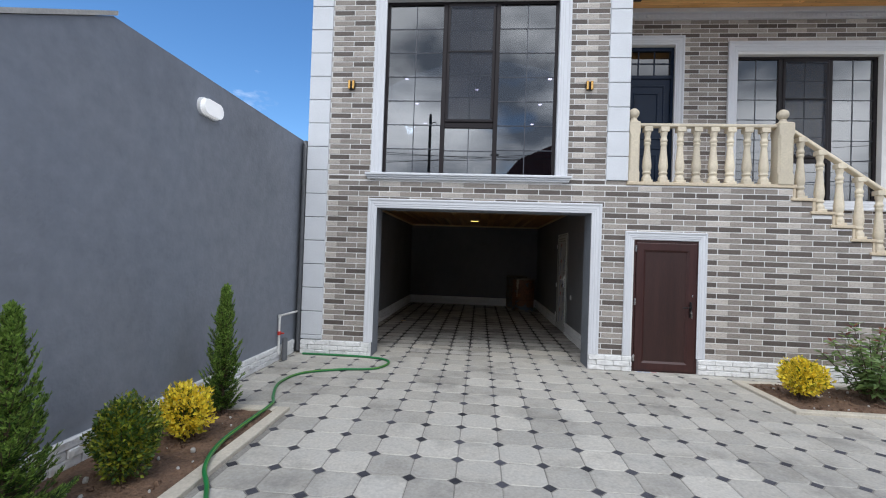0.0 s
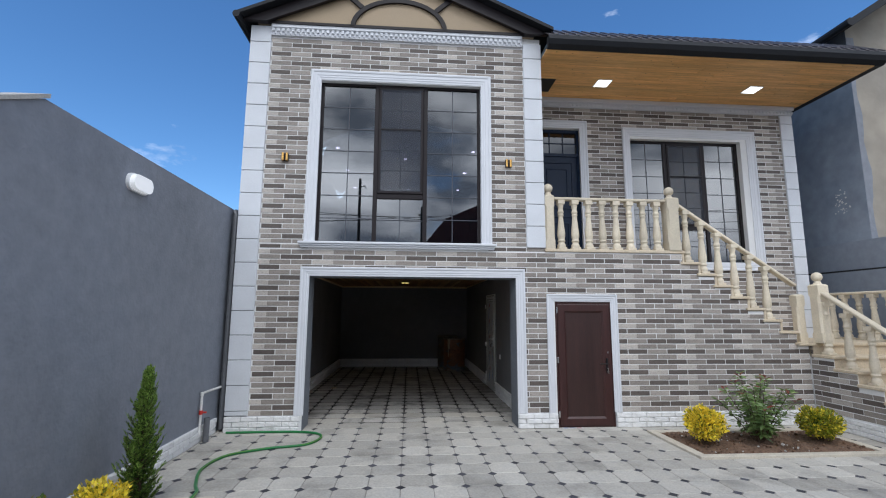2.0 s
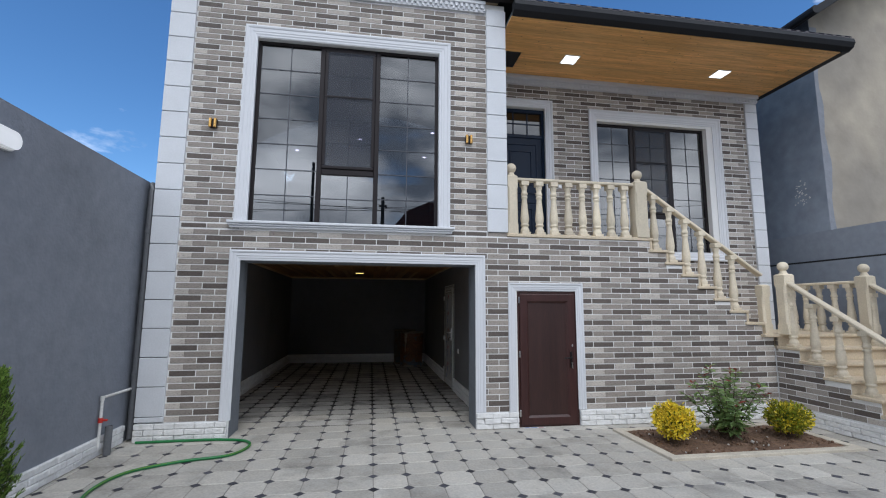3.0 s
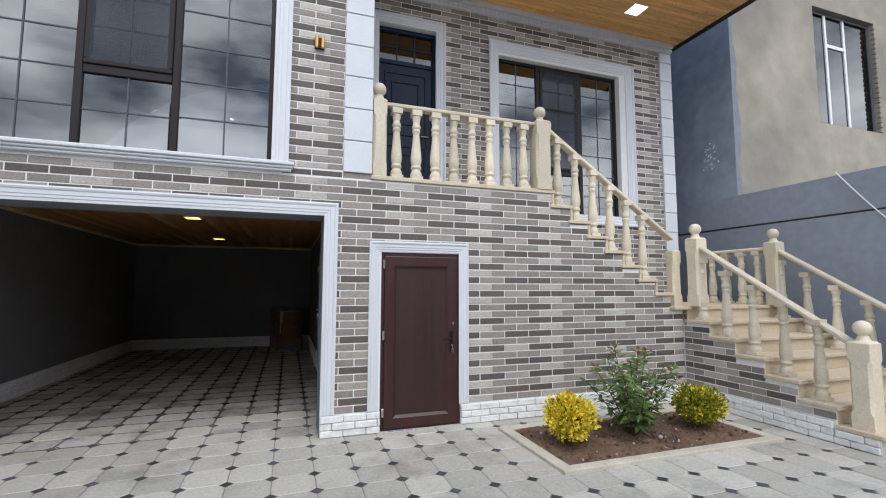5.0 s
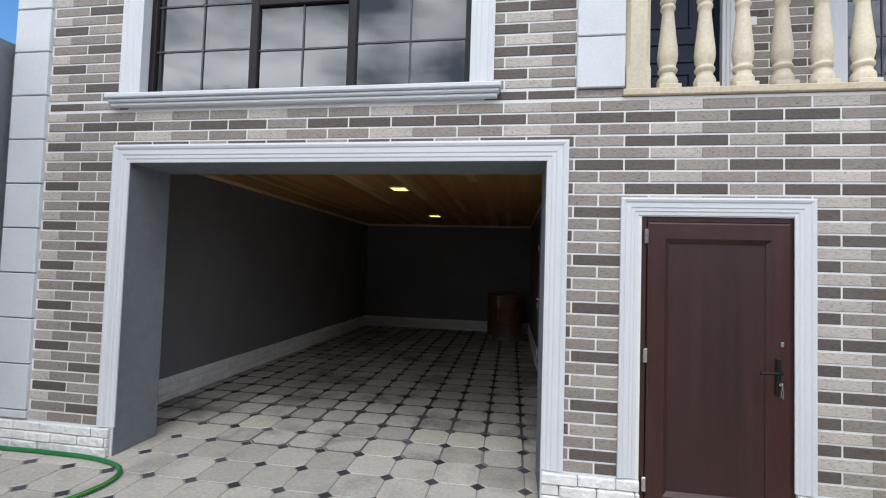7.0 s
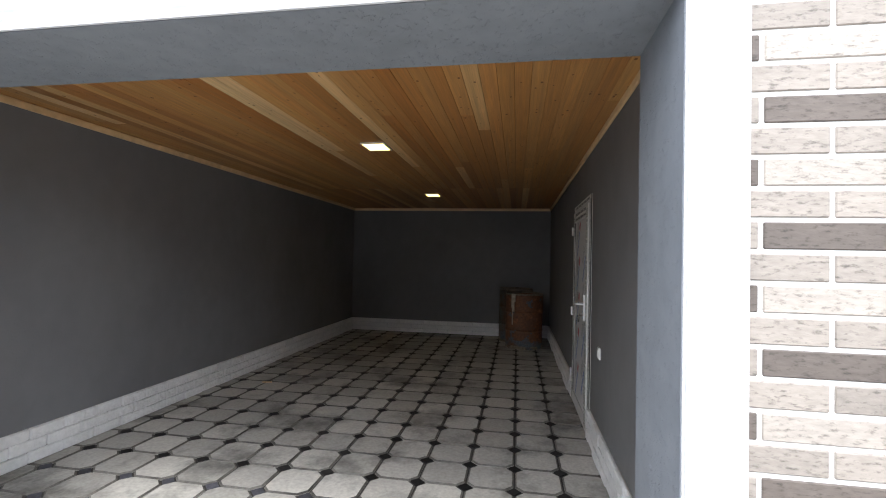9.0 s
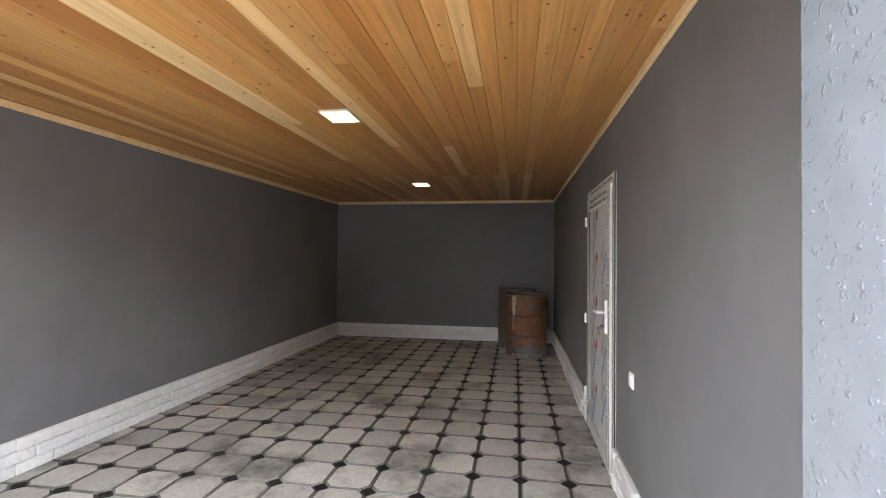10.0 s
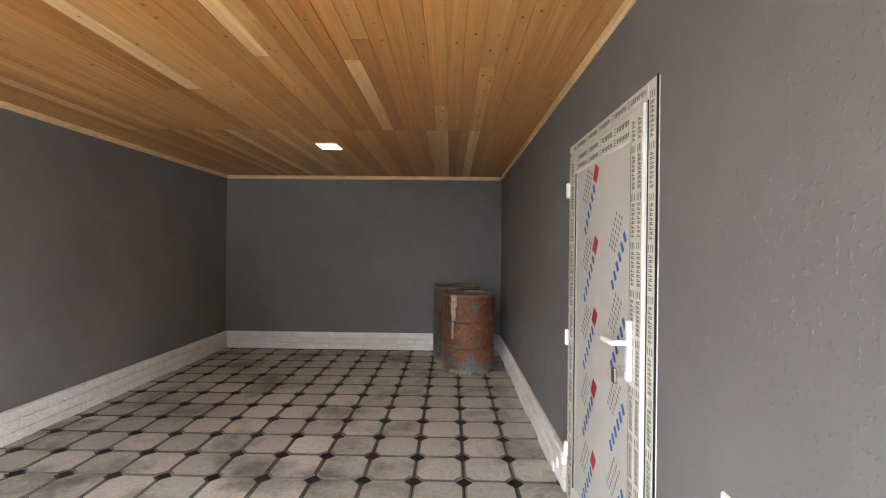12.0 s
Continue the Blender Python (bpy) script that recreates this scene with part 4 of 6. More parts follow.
# lower wing with an open eave
wing = thing("neighbour_wing", (17, 9, 0), "lower beige wing with open timber eave and window", "house")
g = Geo()
g.box(15.22, 17.0, 9.0, 9.3, 0, 7.4)
g.box(18.3, 24, 9.0, 9.3, 0, 7.4)
g.box(17.0, 18.3, 9.0, 9.3, 0, 4.8)
g.box(17.0, 18.3, 9.0, 9.3, 7.0, 7.4)
part("wall", g, CEMENT, wing)
plain_window(wing, 17.01, 18.29, 4.81, 6.99, 9.12, (17.4, 17.8))
g = Geo()
for i in range(9):
    g.box(15.6 + i * 0.9, 15.72 + i * 0.9, 7.2, 9.0, 7.40, 7.54)
part("rafter", g, PINE, wing, "bare timber rafters")
part("roof", Geo().box(15.2, 24, 6.9, 9.6, 7.56, 7.72, 0.02), ROOF_DARK, wing)
part("gutter", Geo().tube([(15.2, 6.80, 7.62), (24, 6.80, 7.62)], 0.09, 10), ROOF_DARK, wing)
# black tube that draws the thin dark line along the wall's ledge
cd_ = part("conduit", Geo().tube([(RWALL + 0.012, -5.9, 2.49), (RWALL + 0.012, 11.9, 2.525)], 0.016, 8), CABLE_BLACK, smooth=True)
tagged(cd_, "thin black line along the ledge of the slate wall", "conduit")
# loose white cable down the right wall
cb = part("cable", Geo().tube([(8.585, 5.88 - 1.9 * t, 3.12 - 2.85 * t + 0.75 * t * t) for t in [q / 16 for q in range(17)]], 0.009, 6), CABLE_WHITE, smooth=True)
tagged(cb, "thin white cable hanging down the slate wall", "cable")

# ---- across the street, seen in the window glass ----
oh = thing("street_house", (6, -22, 0), "tall house with a dark red roof across the street", "house")
part("wall", Geo().box(1.2, 15.5, -27, -21.8, 0, 6.6), STREET_WALL, oh)
part("roof", Geo().prism([(0.7, 6.5), (16.2, 6.5), (12.5, 9.6), (5.6, 10.3), (2.7, 9.0)], 1, -27.4, -21.4), RED_ROOF, oh, "dark red pitched roof", fix=True)
up = thing("utility_pole", (-1.79, -1.8, 0), "dark utility pole with a lamp arm beside the gate", "utility pole")
part("pole", Geo().tube([(-1.79, -1.8, -0.02), (-1.79, -1.8, 6.2)], [0.06, 0.045], 10), WOOD_POLE, up, smooth=True)
part("arm", Geo().tube([(-1.79, -1.8, 5.9), (-1.62, -1.8, 5.95), (-1.58, -1.8, 5.85)], 0.018, 8), BLACK, up)
up2 = thing("utility_pole", (0.71, -15, 0), "weathered utility pole with crossarm and overhead wires", "utility pole")
part("pole", Geo().tube([(0.71, -15, 0), (0.71, -15, 8.4)], [0.15, 0.11], 10), WOOD_POLE, up2, smooth=True)
part("crossarm", Geo().box(0.45, 0.97, -15.06, -14.94, 7.8, 7.92, 0.01), WOOD_POLE, up2)
for k in range(4):
    part("wire", Geo().tube([(0.25 + 0.35 * k + (t - 0.5) * 60, -15 + (t - 0.5) * (10 - 6 * k), 7.95 - 1.6 * (0.25 - (t - 0.5) ** 2) * (1 if k % 2 else 0.6) + (t - 0.5) * (2 - k)) for t in [q / 12 for q in range(13)]], 0.016, 5), CABLE_BLACK, up2, "black overhead wire", smooth=True)


# ---- balustrades ----
BAL = [(0.062, 0.0), (0.064, 0.03), (0.058, 0.048), (0.048, 0.062), (0.047, 0.08), (0.058, 0.092), (0.060, 0.105), (0.050, 0.12), (0.049, 0.13), (0.058, 0.16), (0.0615, 0.20), (0.058, 0.25), (0.050, 0.32), (0.043, 0.40), (0.037, 0.465), (0.036, 0.49), (0.045, 0.505), (0.046, 0.518), (0.038, 0.533), (0.046, 0.548), (0.050, 0.562), (0.044, 0.58), (0.037, 0.595), (0.038, 0.625), (0.046, 0.65), (0.048, 0.685)]
BAL_MESH = {}


def baluster_mesh(h):
    key = round(h, 2)
    if key not in BAL_MESH:
        g = Geo()
        k = (h - 0.10) / 0.685
        g.box(-0.066, 0.066, -0.066, 0.066, 0, 0.035, 0.004)
        g.lathe([(r, 0.035 + z * k) for r, z in BAL], 0, 0, 0, 16)
        g.box(-0.056, 0.056, -0.056, 0.056, h - 0.065, h, 0.004)
        BAL_MESH[key] = g.mesh("baluster", [CREAM], True)
    return BAL_MESH[key]


def newel(parent, x, y, z, h, w=0.17, ball_top=True):
    g = Geo()
    hb = h - 0.20
    # one square shaft, its edges chamfered between foot and head
    levels = ((0, w / 2, 0.004), (0.13, w / 2, 0.004), (0.165, w / 2, 0.026), (hb - 0.20, w / 2, 0.026), (hb - 0.165, w / 2, 0.004), (hb - 0.02, w / 2, 0.004), (hb, w / 2 - 0.02, 0.004))
    for lz, a, c in levels:
        g.v += [(x + p, y + q, z + lz) for p, q in ((a, c - a), (a, a - c), (a - c, a), (c - a, a), (-a, a - c), (-a, c - a), (c - a, -a), (a - c, -a))]
    for i in range(len(levels) - 1):
        for q in range(8):
            g.f.append((i * 8 + q, i * 8 + (q + 1) % 8, i * 8 + 8 + (q + 1) % 8, i * 8 + 8 + q))
    top = 8 * (len(levels) - 1)
    g.f += [tuple(range(7, -1, -1)), tuple(range(top, top + 8))]
    g.m += [0] * (8 * (len(levels) - 1) + 2)
    if not ball_top:
        return part("newel", g, CREAM, parent, smooth=True)
    ball = [(0.062, 0.0), (0.045, 0.03), (0.042, 0.045)] + [(0.074 * math.cos(a), 0.115 + 0.074 * math.sin(a)) for a in [math.pi * (-0.33 + 0.83 * q / 9) for q in range(10)]]
    g.lathe(ball, x, y, z + hb, 16)
    p = part("newel", g, CREAM, parent, smooth=True)
    return p


def baluster(parent, x, y, z, h):
    ob = new("baluster", baluster_mesh(h))
    ob.parent = parent
    ob.matrix_parent_inverse = Matrix.Translation(-Vector(parent.location))
    ob.location = (x, y, z)


def rail(parent, a, b, w=0.11, t=0.045):
    """A handrail with a flat underside between the tops a and b."""
    a, b = Vector(a), Vector(b)
    d = (b - a).normalized()
    side = d.cross(Vector((0, 0, 1))).normalized()
    upv = side.cross(d)
    m = Matrix((( d.x, side.x, upv.x, a.x), (d.y, side.y, upv.y, a.y), (d.z, side.z, upv.z, a.z), (0, 0, 0, 1)))
    part("rail", Geo().box(0, (b - a).length, -w / 2, w / 2, -t, 0, 0.012, m=m), CREAM, parent, smooth=True)


BY = 6.45
b1 = thing("balustrade", (3.1, BY, DECK), "cream stone balustrade with turned balusters on the porch edge", "balustrade", "stone balustrades")
newel(b1, 2.115, BY, DECK, 1.06, 0.15)
newel(b1, 4.11, BY, DECK, 1.06, 0.20)
rail(b1, (2.19, BY, DECK + 0.83), (4.02, BY, DECK + 0.83))
for i in range(8):
    baluster(b1, 2.31 + i * 0.2232, BY, DECK, 0.785)

b2 = thing("stair_balustrade", (5.1, BY, 1.9), "cream stone balustrade stepping down the upper stair", "balustrade", "stone balustrades")
for k in range(UP_N - 1):
    x = UP_X0 + UP_TREAD * (k + 0.5)
    if k < 6:
        baluster(b2, x + 0.0, BY, DECK - UP_RISE * (k + 1), 0.785 + UP_RISE * 0.30)
def up_rail(x):
    return DECK + 0.83 - UP_RISE * ((x - UP_X0) / UP_TREAD + 0.2) + 0.015
rail(b2, (4.21, BY, up_rail(4.21) - 0.03), (6.12, BY, up_rail(6.12)))
newel(b2, 6.17, BY + 0.04, LAND, 0.95, 0.14, ball_top=False)

b3 = thing("stair_balustrade", (6.32, 5.3, 0.5), "cream stone balustrade down the near side of the lower stair", "balustrade", "stone balustrades")
b4 = thing("stair_balustrade", (7.78, 5.3, 0.5), "cream stone balustrade down the far side of the lower stair", "balustrade", "stone balustrades")
for bb, bx in ((b3, 6.32), (b4, 7.78)):
    newel(bb, bx, 6.25, LAND, 1.10, 0.18)
    newel(bb, bx, LOW_Y0 + 0.14, LOW_RISE, 1.00, 0.18)
    for k in range(LOW_N - 2):
        baluster(bb, bx, LOW_Y1 - LOW_TREAD * (k + 0.45), LAND - LOW_RISE * (k + 1), 0.80)
    rail(bb, (bx, 6.17, LAND + 0.78), (bx, LOW_Y0 + 0.22, LOW_RISE + 0.79))
b5 = thing("balustrade", (7.78, 7.0, LAND), "cream stone balustrade along the stair landing", "balustrade", "stone balustrades")
rail(b5, (7.78, 6.34, LAND + 0.83), (7.78, PORCH - 0.02, LAND + 0.83))
for i in range(5):
    baluster(b5, 7.78, 6.50 + i * 0.25, LAND, 0.785)

# ---- stairs ----
st = thing("upper_stair", (5.1, 7.0, LAND), "sand-coloured stone stair between porch and landing", "stairs", kind="structure")
for k in range(UP_N - 1):
    z = DECK - UP_RISE * (k + 1)
    x0 = UP_X0 + UP_TREAD * k
    part("tread", Geo().box(x0 - 0.03, x0 + UP_TREAD + 0.035, 6.355, PORCH, z - 0.04, z, 0.006), STEP_STONE, st)
    part("riser", Geo().box(x0, x0 + 0.03, 6.372, PORCH, z, z + UP_RISE - 0.04), STEP_STONE, st)
    part("core", Geo().box(x0 + 0.031, x0 + UP_TREAD + 0.03, yi, PORCH, LAND - 0.2, z - 0.041), MORTAR, st)
st = thing("lower_stair", (7.0, 5.3, 0), "sand-coloured stone stair down to the yard", "stairs", kind="structure")
part("landing", Geo().box(5.97, LOW_X1, LOW_Y1 - 0.03, PORCH, LAND - 0.045, LAND, 0.006), STEP_STONE, st)
part("landing_core", Geo().box(STAIR_X + 0.02, LOW_X1 - 0.02, LOW_Y1 + 0.02, PORCH, 0, LAND - 0.046), STEP_STONE, st)
for k in range(LOW_N - 1):
    z = LAND - LOW_RISE * (k + 1)
    y1 = LOW_Y1 - LOW_TREAD * k
    part("tread", Geo().box(STAIR_X - 0.03, LOW_X1, y1 - LOW_TREAD - 0.035, y1 + 0.0, z - 0.04, z, 0.006), STEP_STONE, st)
    part("riser", Geo().box(STAIR_X + 0.015, LOW_X1 - 0.015, y1 - LOW_TREAD, y1 - LOW_TREAD + 0.03, z - LOW_RISE, z - 0.04), STEP_STONE, st)
    part("riser_top", Geo().box(STAIR_X + 0.015, LOW_X1 - 0.015, y1 - 0.0, y1 + 0.03, z, z + LOW_RISE - 0.041), STEP_STONE, st) if k == 0 else None
    part("core", Geo().box(STAIR_X + 0.02, LOW_X1 - 0.02, y1 - LOW_TREAD + 0.031, y1 + 0.03, 0, z - 0.041), MORTAR, st)
g = Geo()
for k in range(LOW_N - 1):
    y1 = LOW_Y1 - LOW_TREAD * k
    z = LAND - LOW_RISE * (k + 1)
    g.box(STAIR_X + 0.0035, STAIR_X + 0.019, y1 - LOW_TREAD + 0.005, y1 if k else FACE + 0.4, 0, z - 0.041)
wall_stair = setting("wall_stair", g, MORTAR, "brick-tiled side of the lower stair", "wall")


# ---- doors ----
def brown_door():
    d = thing("door_1", (2.59, 6.42, 0), "closed mahogany-brown plastic door with one tall panel", "door", kind="structure")
    y = 6.395
    g = Geo()
    g.box(2.15, 2.185, y, y + 0.09, 0.0, 1.83, 0.004)
    g.box(2.995, 3.03, y, y + 0.09, 0.0, 1.83, 0.004)
    g.box(2.185, 2.995, y, y + 0.09, 1.795, 1.83, 0.004)
    g.box(2.185, 2.995, y, y + 0.09, 0.0, 0.02, 0.004)
    part("frame", g, DOOR_BROWN, d)
    leaf = part("leaf", moulding(2.187, 2.993, 0.022, 1.793, y + 0.02, [(0, 0), (0, 0.03), (0.01, 0.036), (0.10, 0.036), (0.108, 0.030), (0.128, 0.016), (0.128, 0.0)], closed=True), DOOR_BROWN, d, "mitred brown leaf frame", fix=True)
    part("panel", Geo().box(2.305, 2.875, y + 0.008, y + 0.05, 0.14, 1.675), DOOR_PANEL, d, "dark brown wood-grain panel")
    hd = part("handle_plate", Geo().box(2.908, 2.938, y - 0.030, y - 0.016, 0.775, 0.995, 0.006), BLACK, d, "black handle plate")
    part("handle", Geo().tube([(2.923, y - 0.03, 0.915), (2.923, y - 0.07, 0.915), (2.91, y - 0.078, 0.915), (2.80, y - 0.075, 0.912)], 0.0095, 8), BLACK, hd, "black lever", smooth=True)
    part("lock", Geo().lathe([(0.011, 0), (0.011, 0.02)], 0, 0, 0, 10).mesh("lock", [STEEL]), STEEL, hd).matrix_local = pose(2.923, y - 0.03, 0.845, 90, 0, 0)
    part("key", Geo().box(2.920, 2.926, y - 0.065, y - 0.048, 0.815, 0.86, 0.002).box(2.928, 2.932, y - 0.06, y - 0.05, 0.765, 0.815, 0.002).box(2.914, 2.918, y - 0.066, y - 0.05, 0.775, 0.815, 0.002), STEEL, hd, "keys in the lock")
    part("upper_lock", Geo().box(2.935, 2.955, y - 0.024, y - 0.016, 1.06, 1.09, 0.006), STEEL, d)
    for z in (0.14, 0.92, 1.66):
        part("hinge", Geo().box(2.165, 2.192, y - 0.026, y - 0.001, z, z + 0.09, 0.006), STEEL, d, "steel hinge")
    part("doorstep", Geo().box(2.15, 3.03, 6.40, 6.8, -0.02, 0.006), KERB, d)


def front_door():
    d = thing("door_2", (2.75, 7.8, DECK), "closed navy steel front door with moulded panels and a glazed top", "door", kind="structure")
    y = PORCH + 0.09
    g = Geo()
    g.box(2.30, 2.35, y, y + 0.09, DECK, 5.2, 0.004)
    g.box(3.15, 3.20, y, y + 0.09, DECK, 5.2, 0.004)
    g.box(2.35, 3.15, y, y + 0.09, 5.14, 5.2, 0.004)
    g.box(2.35, 3.15, y, y + 0.09, 4.66, 4.72, 0.004)
    part("frame", g, DOOR_NAVY, d)
    part("leaf", Geo().box(2.352, 3.148, y + 0.02, y + 0.07, DECK, 4.658, 0.004), DOOR_NAVY, d)
    for x0, x1, z0, z1 in ((2.44, 3.06, 3.62, 4.55), (2.54, 2.96, 3.78, 4.42), (2.44, 3.06, 2.78, 3.48), (2.54, 2.96, 2.90, 3.36)):
        part("raised_moulding", moulding(x0, x1, z0, z1, y + 0.02, [(0, 0), (0.008, 0.014), (0.022, 0.014), (0.03, 0)], closed=True), DOOR_NAVY, d, fix=True)
    p = part("pane", Geo().box(2.35, 3.15, y + 0.04, y + 0.05, 4.72, 5.14), GLASS_DARK, d, "dark fanlight glass")
    g = Geo()
    for x in (2.62, 2.885):
        g.box(x - 0.01, x + 0.01, y + 0.03, y + 0.06, 4.72, 5.14)
    g.box(2.35, 3.15, y + 0.031, y + 0.059, 4.92, 4.94)
    part("glazing_bar", g, DOOR_NAVY, p)
    hp = part("handle_plate", Geo().box(3.06, 3.10, y + 0.004, y + 0.02, 3.48, 3.72, 0.006), BLACK, d)
    part("handle", Geo().tube([(3.08, y + 0.004, 3.62), (3.08, y - 0.04, 3.62), (2.97, y - 0.045, 3.62)], 0.01, 8), STEEL, hp, "steel lever", smooth=True)


def film_door():
    """White plastic door still covered by its printed film, in the wall that faces -x."""
    d = thing("door_3", (GX1, 9.7, 0), "closed white plastic door still covered in printed protective film", "door", kind="structure")
    y0, y1, zt = 9.13, 10.26, 2.06
    x = GX1
    bars = ((y0, y0 + 0.065, 0.0, zt), (y1 - 0.065, y1, 0.0, zt), (y0 + 0.065, y1 - 0.065, zt - 0.065, zt))
    fr = part("frame", Geo().box(x - 0.011, x + 0.05, *bars[0], 0.003).box(x - 0.011, x + 0.05, *bars[1], 0.003).box(x - 0.011, x + 0.05, *bars[2], 0.004), FILM_PVC, d, "white architrave")
    ly0, ly1, lz1 = y0 + 0.07, y1 - 0.07, zt - 0.07
    g = Geo()
    xs = (x - 0.026, x + 0.03)
    g.box(*xs, ly0, ly0 + 0.115, 0.015, lz1, 0.006)
    g.box(*xs, ly1 - 0.115, ly1, 0.015, lz1, 0.006)
    g.box(*xs, ly0 + 0.115, ly1 - 0.115, lz1 - 0.115, lz1, 0.006)
    g.box(*xs, ly0 + 0.115, ly1 - 0.115, 0.015, 0.13, 0.006)
    leaf = part("leaf", g, FILM_PVC, d, "white leaf profile")
    py0, py1, pz0, pz1 = ly0 + 0.115, ly1 - 0.115, 0.13, lz1 - 0.115
    panel = part("panel", Geo().box(x - 0.018, x + 0.02, py0, py1, pz0, pz1), FILM, d, "grey-white protective film")
    g = Geo()
    for a, b in ((py0 - 0.008, py0), (py1, py1 + 0.008)):
        g.box(x - 0.0265, x - 0.016, a, b, pz0, pz1)
    # black strips drawn for the shadow lines beside leaf and frame
    g.box(x - 0.0135, x - 0.006, y0 + 0.0655, ly0 - 0.0005, 0.0, zt - 0.066)
    g.box(x - 0.0135, x - 0.006, y0 - 0.004, y0 - 0.0005, 0.0, zt)
    part("gasket_shadow_line", g, BLACK, leaf, "black rubber seal, and black strips painting the shadow lines")
    # film strips on frame and leaf, with rows of small print
    strips = [(x - 0.0125, y0 + 0.006, y0 + 0.060, 0.02, zt - 0.006, 0), (x - 0.0275, ly0 + 0.005, ly0 + 0.056, 0.03, lz1 - 0.02, 0), (x - 0.0275, ly0 + 0.060, ly0 + 0.108, 0.03, lz1 - 0.02, 0),
              (x - 0.0275, ly1 - 0.108, ly1 - 0.012, 0.03, lz1 - 0.02, 0), (x - 0.0125, y1 - 0.05, y1 - 0.012, 0.02, zt - 0.02, 0),
              (x - 0.0125, y0 + 0.07, y1 - 0.07, zt - 0.052, zt - 0.014, 1), (x - 0.0275, ly0 + 0.11, ly1 - 0.11, lz1 - 0.062, lz1 - 0.020, 1), (x - 0.0275, ly0 + 0.11, ly1 - 0.11, lz1 - 0.106, lz1 - 0.070, 1)]
    gs, gi = Geo(), Geo()
    rr = random.Random(3)
    for sx, a, b, c, e, across in strips:
        gs.box(sx, sx + 0.002, a, b, c, e)
        lo, hi = (a, b) if across else (c, e)
        q0, q1 = (c, e) if across else (a, b)
        p = lo + 0.02
        k = 0
        while p < hi - 0.03:
            if k % 11 < 8:
                w = 0.0115
                n0, n1 = q0 + (q1 - q0) * 0.22, q0 + (q1 - q0) * 0.78
                mid = n0 + (n1 - n0) * rr.uniform(0.35, 0.65)
                strokes = [(p, p + w * 0.32, n0, n1), (p + w * 0.62, p + w * 0.9, n0 if k % 2 else mid, n1)]
                strokes.append((p + w * 0.32, p + w * 0.62, mid - 0.003, mid + 0.003))
                for c0, c1, e0, e1 in strokes:
                    gi.box(sx - 0.0012, sx - 0.0002, *((c0, c1, e0, e1) if across else (e0, e1, c0, c1)))
            elif k % 11 == 9:
                for dz in (0.2, 0.5, 0.8):
                    n = q0 + (q1 - q0) * dz
                    box = (p - 0.012, p + 0.014, n - 0.002, n + 0.002) if across else (n - 0.002, n + 0.002, p - 0.012, p + 0.014)
                    gi.box(sx - 0.0012, sx - 0.0002, *box)
            p += 0.0165
            k += 1
    part("film_strip", gs, FILM_STRIP, leaf, "pale printed film strips")
    part("print", gi, INK_GREY, leaf, "rows of small dark print", kind="stuff")
    # slanted marks on the panel film: u runs to the handle side (falling y), v up
    def mark(g, u, v, du, dv, tilt):
        m = Matrix.Translation((x - 0.0192, py1 - u, pz0 + v)) @ Matrix.Rotation(math.pi, 4, 'Z') @ Matrix.Rotation(-radians(tilt), 4, 'X')
        g.box(0.0, 0.0008, -du / 2, du / 2, -dv / 2, dv / 2, m=m)
    red, blue, grey = Geo(), Geo(), Geo()
    U = py1 - py0
    for row in range(5):
        v0 = 0.16 + row * 0.345
        for col in (0, 1):
            u0 = U * (0.30 + 0.52 * col)
            vv = v0 + 0.10 * col
            if vv > pz1 - pz0 - 0.12:
                continue
            if col == 0:
                mark(red, u0 + 0.10, vv + 0.15, 0.058, 0.078, 28)
            for i in range(6):
                mark(blue, u0 - 0.06 + i * 0.026, vv - 0.12 + i * 0.040, 0.022, 0.044, -33)
            for r in range(3):
                for i in range(7):
                    mark(grey, u0 - 0.10 + r * 0.03 + i * 0.013, vv + 0.05 + i * 0.022 - r * 0.012, 0.008, 0.017, -32)
    part("red_mark", red, INK_RED, panel, "red lozenge marks on the film", kind="stuff")
    part("blue_mark", blue, INK_BLUE, panel, "slanted blue marks on the film", kind="stuff")
    part("grey_mark", grey, INK_GREY, panel, "slanted lines of grey small print", kind="stuff")
    hp = part("handle_plate", Geo().box(x - 0.046, x - 0.0255, ly0 + 0.075, ly0 + 0.107, 0.955, 1.185, 0.005), PVC, d, "white handle plate")
    part("handle", Geo().tube([(x - 0.046, ly0 + 0.09, 1.10), (x - 0.09, ly0 + 0.09, 1.10), (x - 0.095, ly0 + 0.105, 1.098), (x - 0.092, ly0 + 0.215, 1.095)], 0.011, 10), PVC, hp, "white lever", smooth=True)
    part("key", Geo().box(x - 0.075, x - 0.046, ly0 + 0.088, ly0 + 0.092, 0.995, 1.015, 0.001).box(x - 0.085, x - 0.072, ly0 + 0.10, ly0 + 0.135, 0.94, 1.0, 0.003), STEEL, hp, "hanging keys")
    for z in (0.25, 0.9, 1.75):
        part("hinge", Geo().box(x - 0.045, x - 0.024, ly1 - 0.008, ly1 + 0.018, z, z + 0.09, 0.006), PVC, d, "white hinge")


brown_door()
front_door()
film_door()
setting("wall_store", Geo().box(2.155, 3.025, 6.76, 6.795, 0, 1.825), GARAGE_WALL, "dark wall behind the brown door", "wall")
setting("wall_behind_door", Geo().box(GX1 + 0.16, GX1 + 0.19, 9.16, 10.24, 0, 2.02), GARAGE_WALL, "wall behind the film-covered door", "wall")


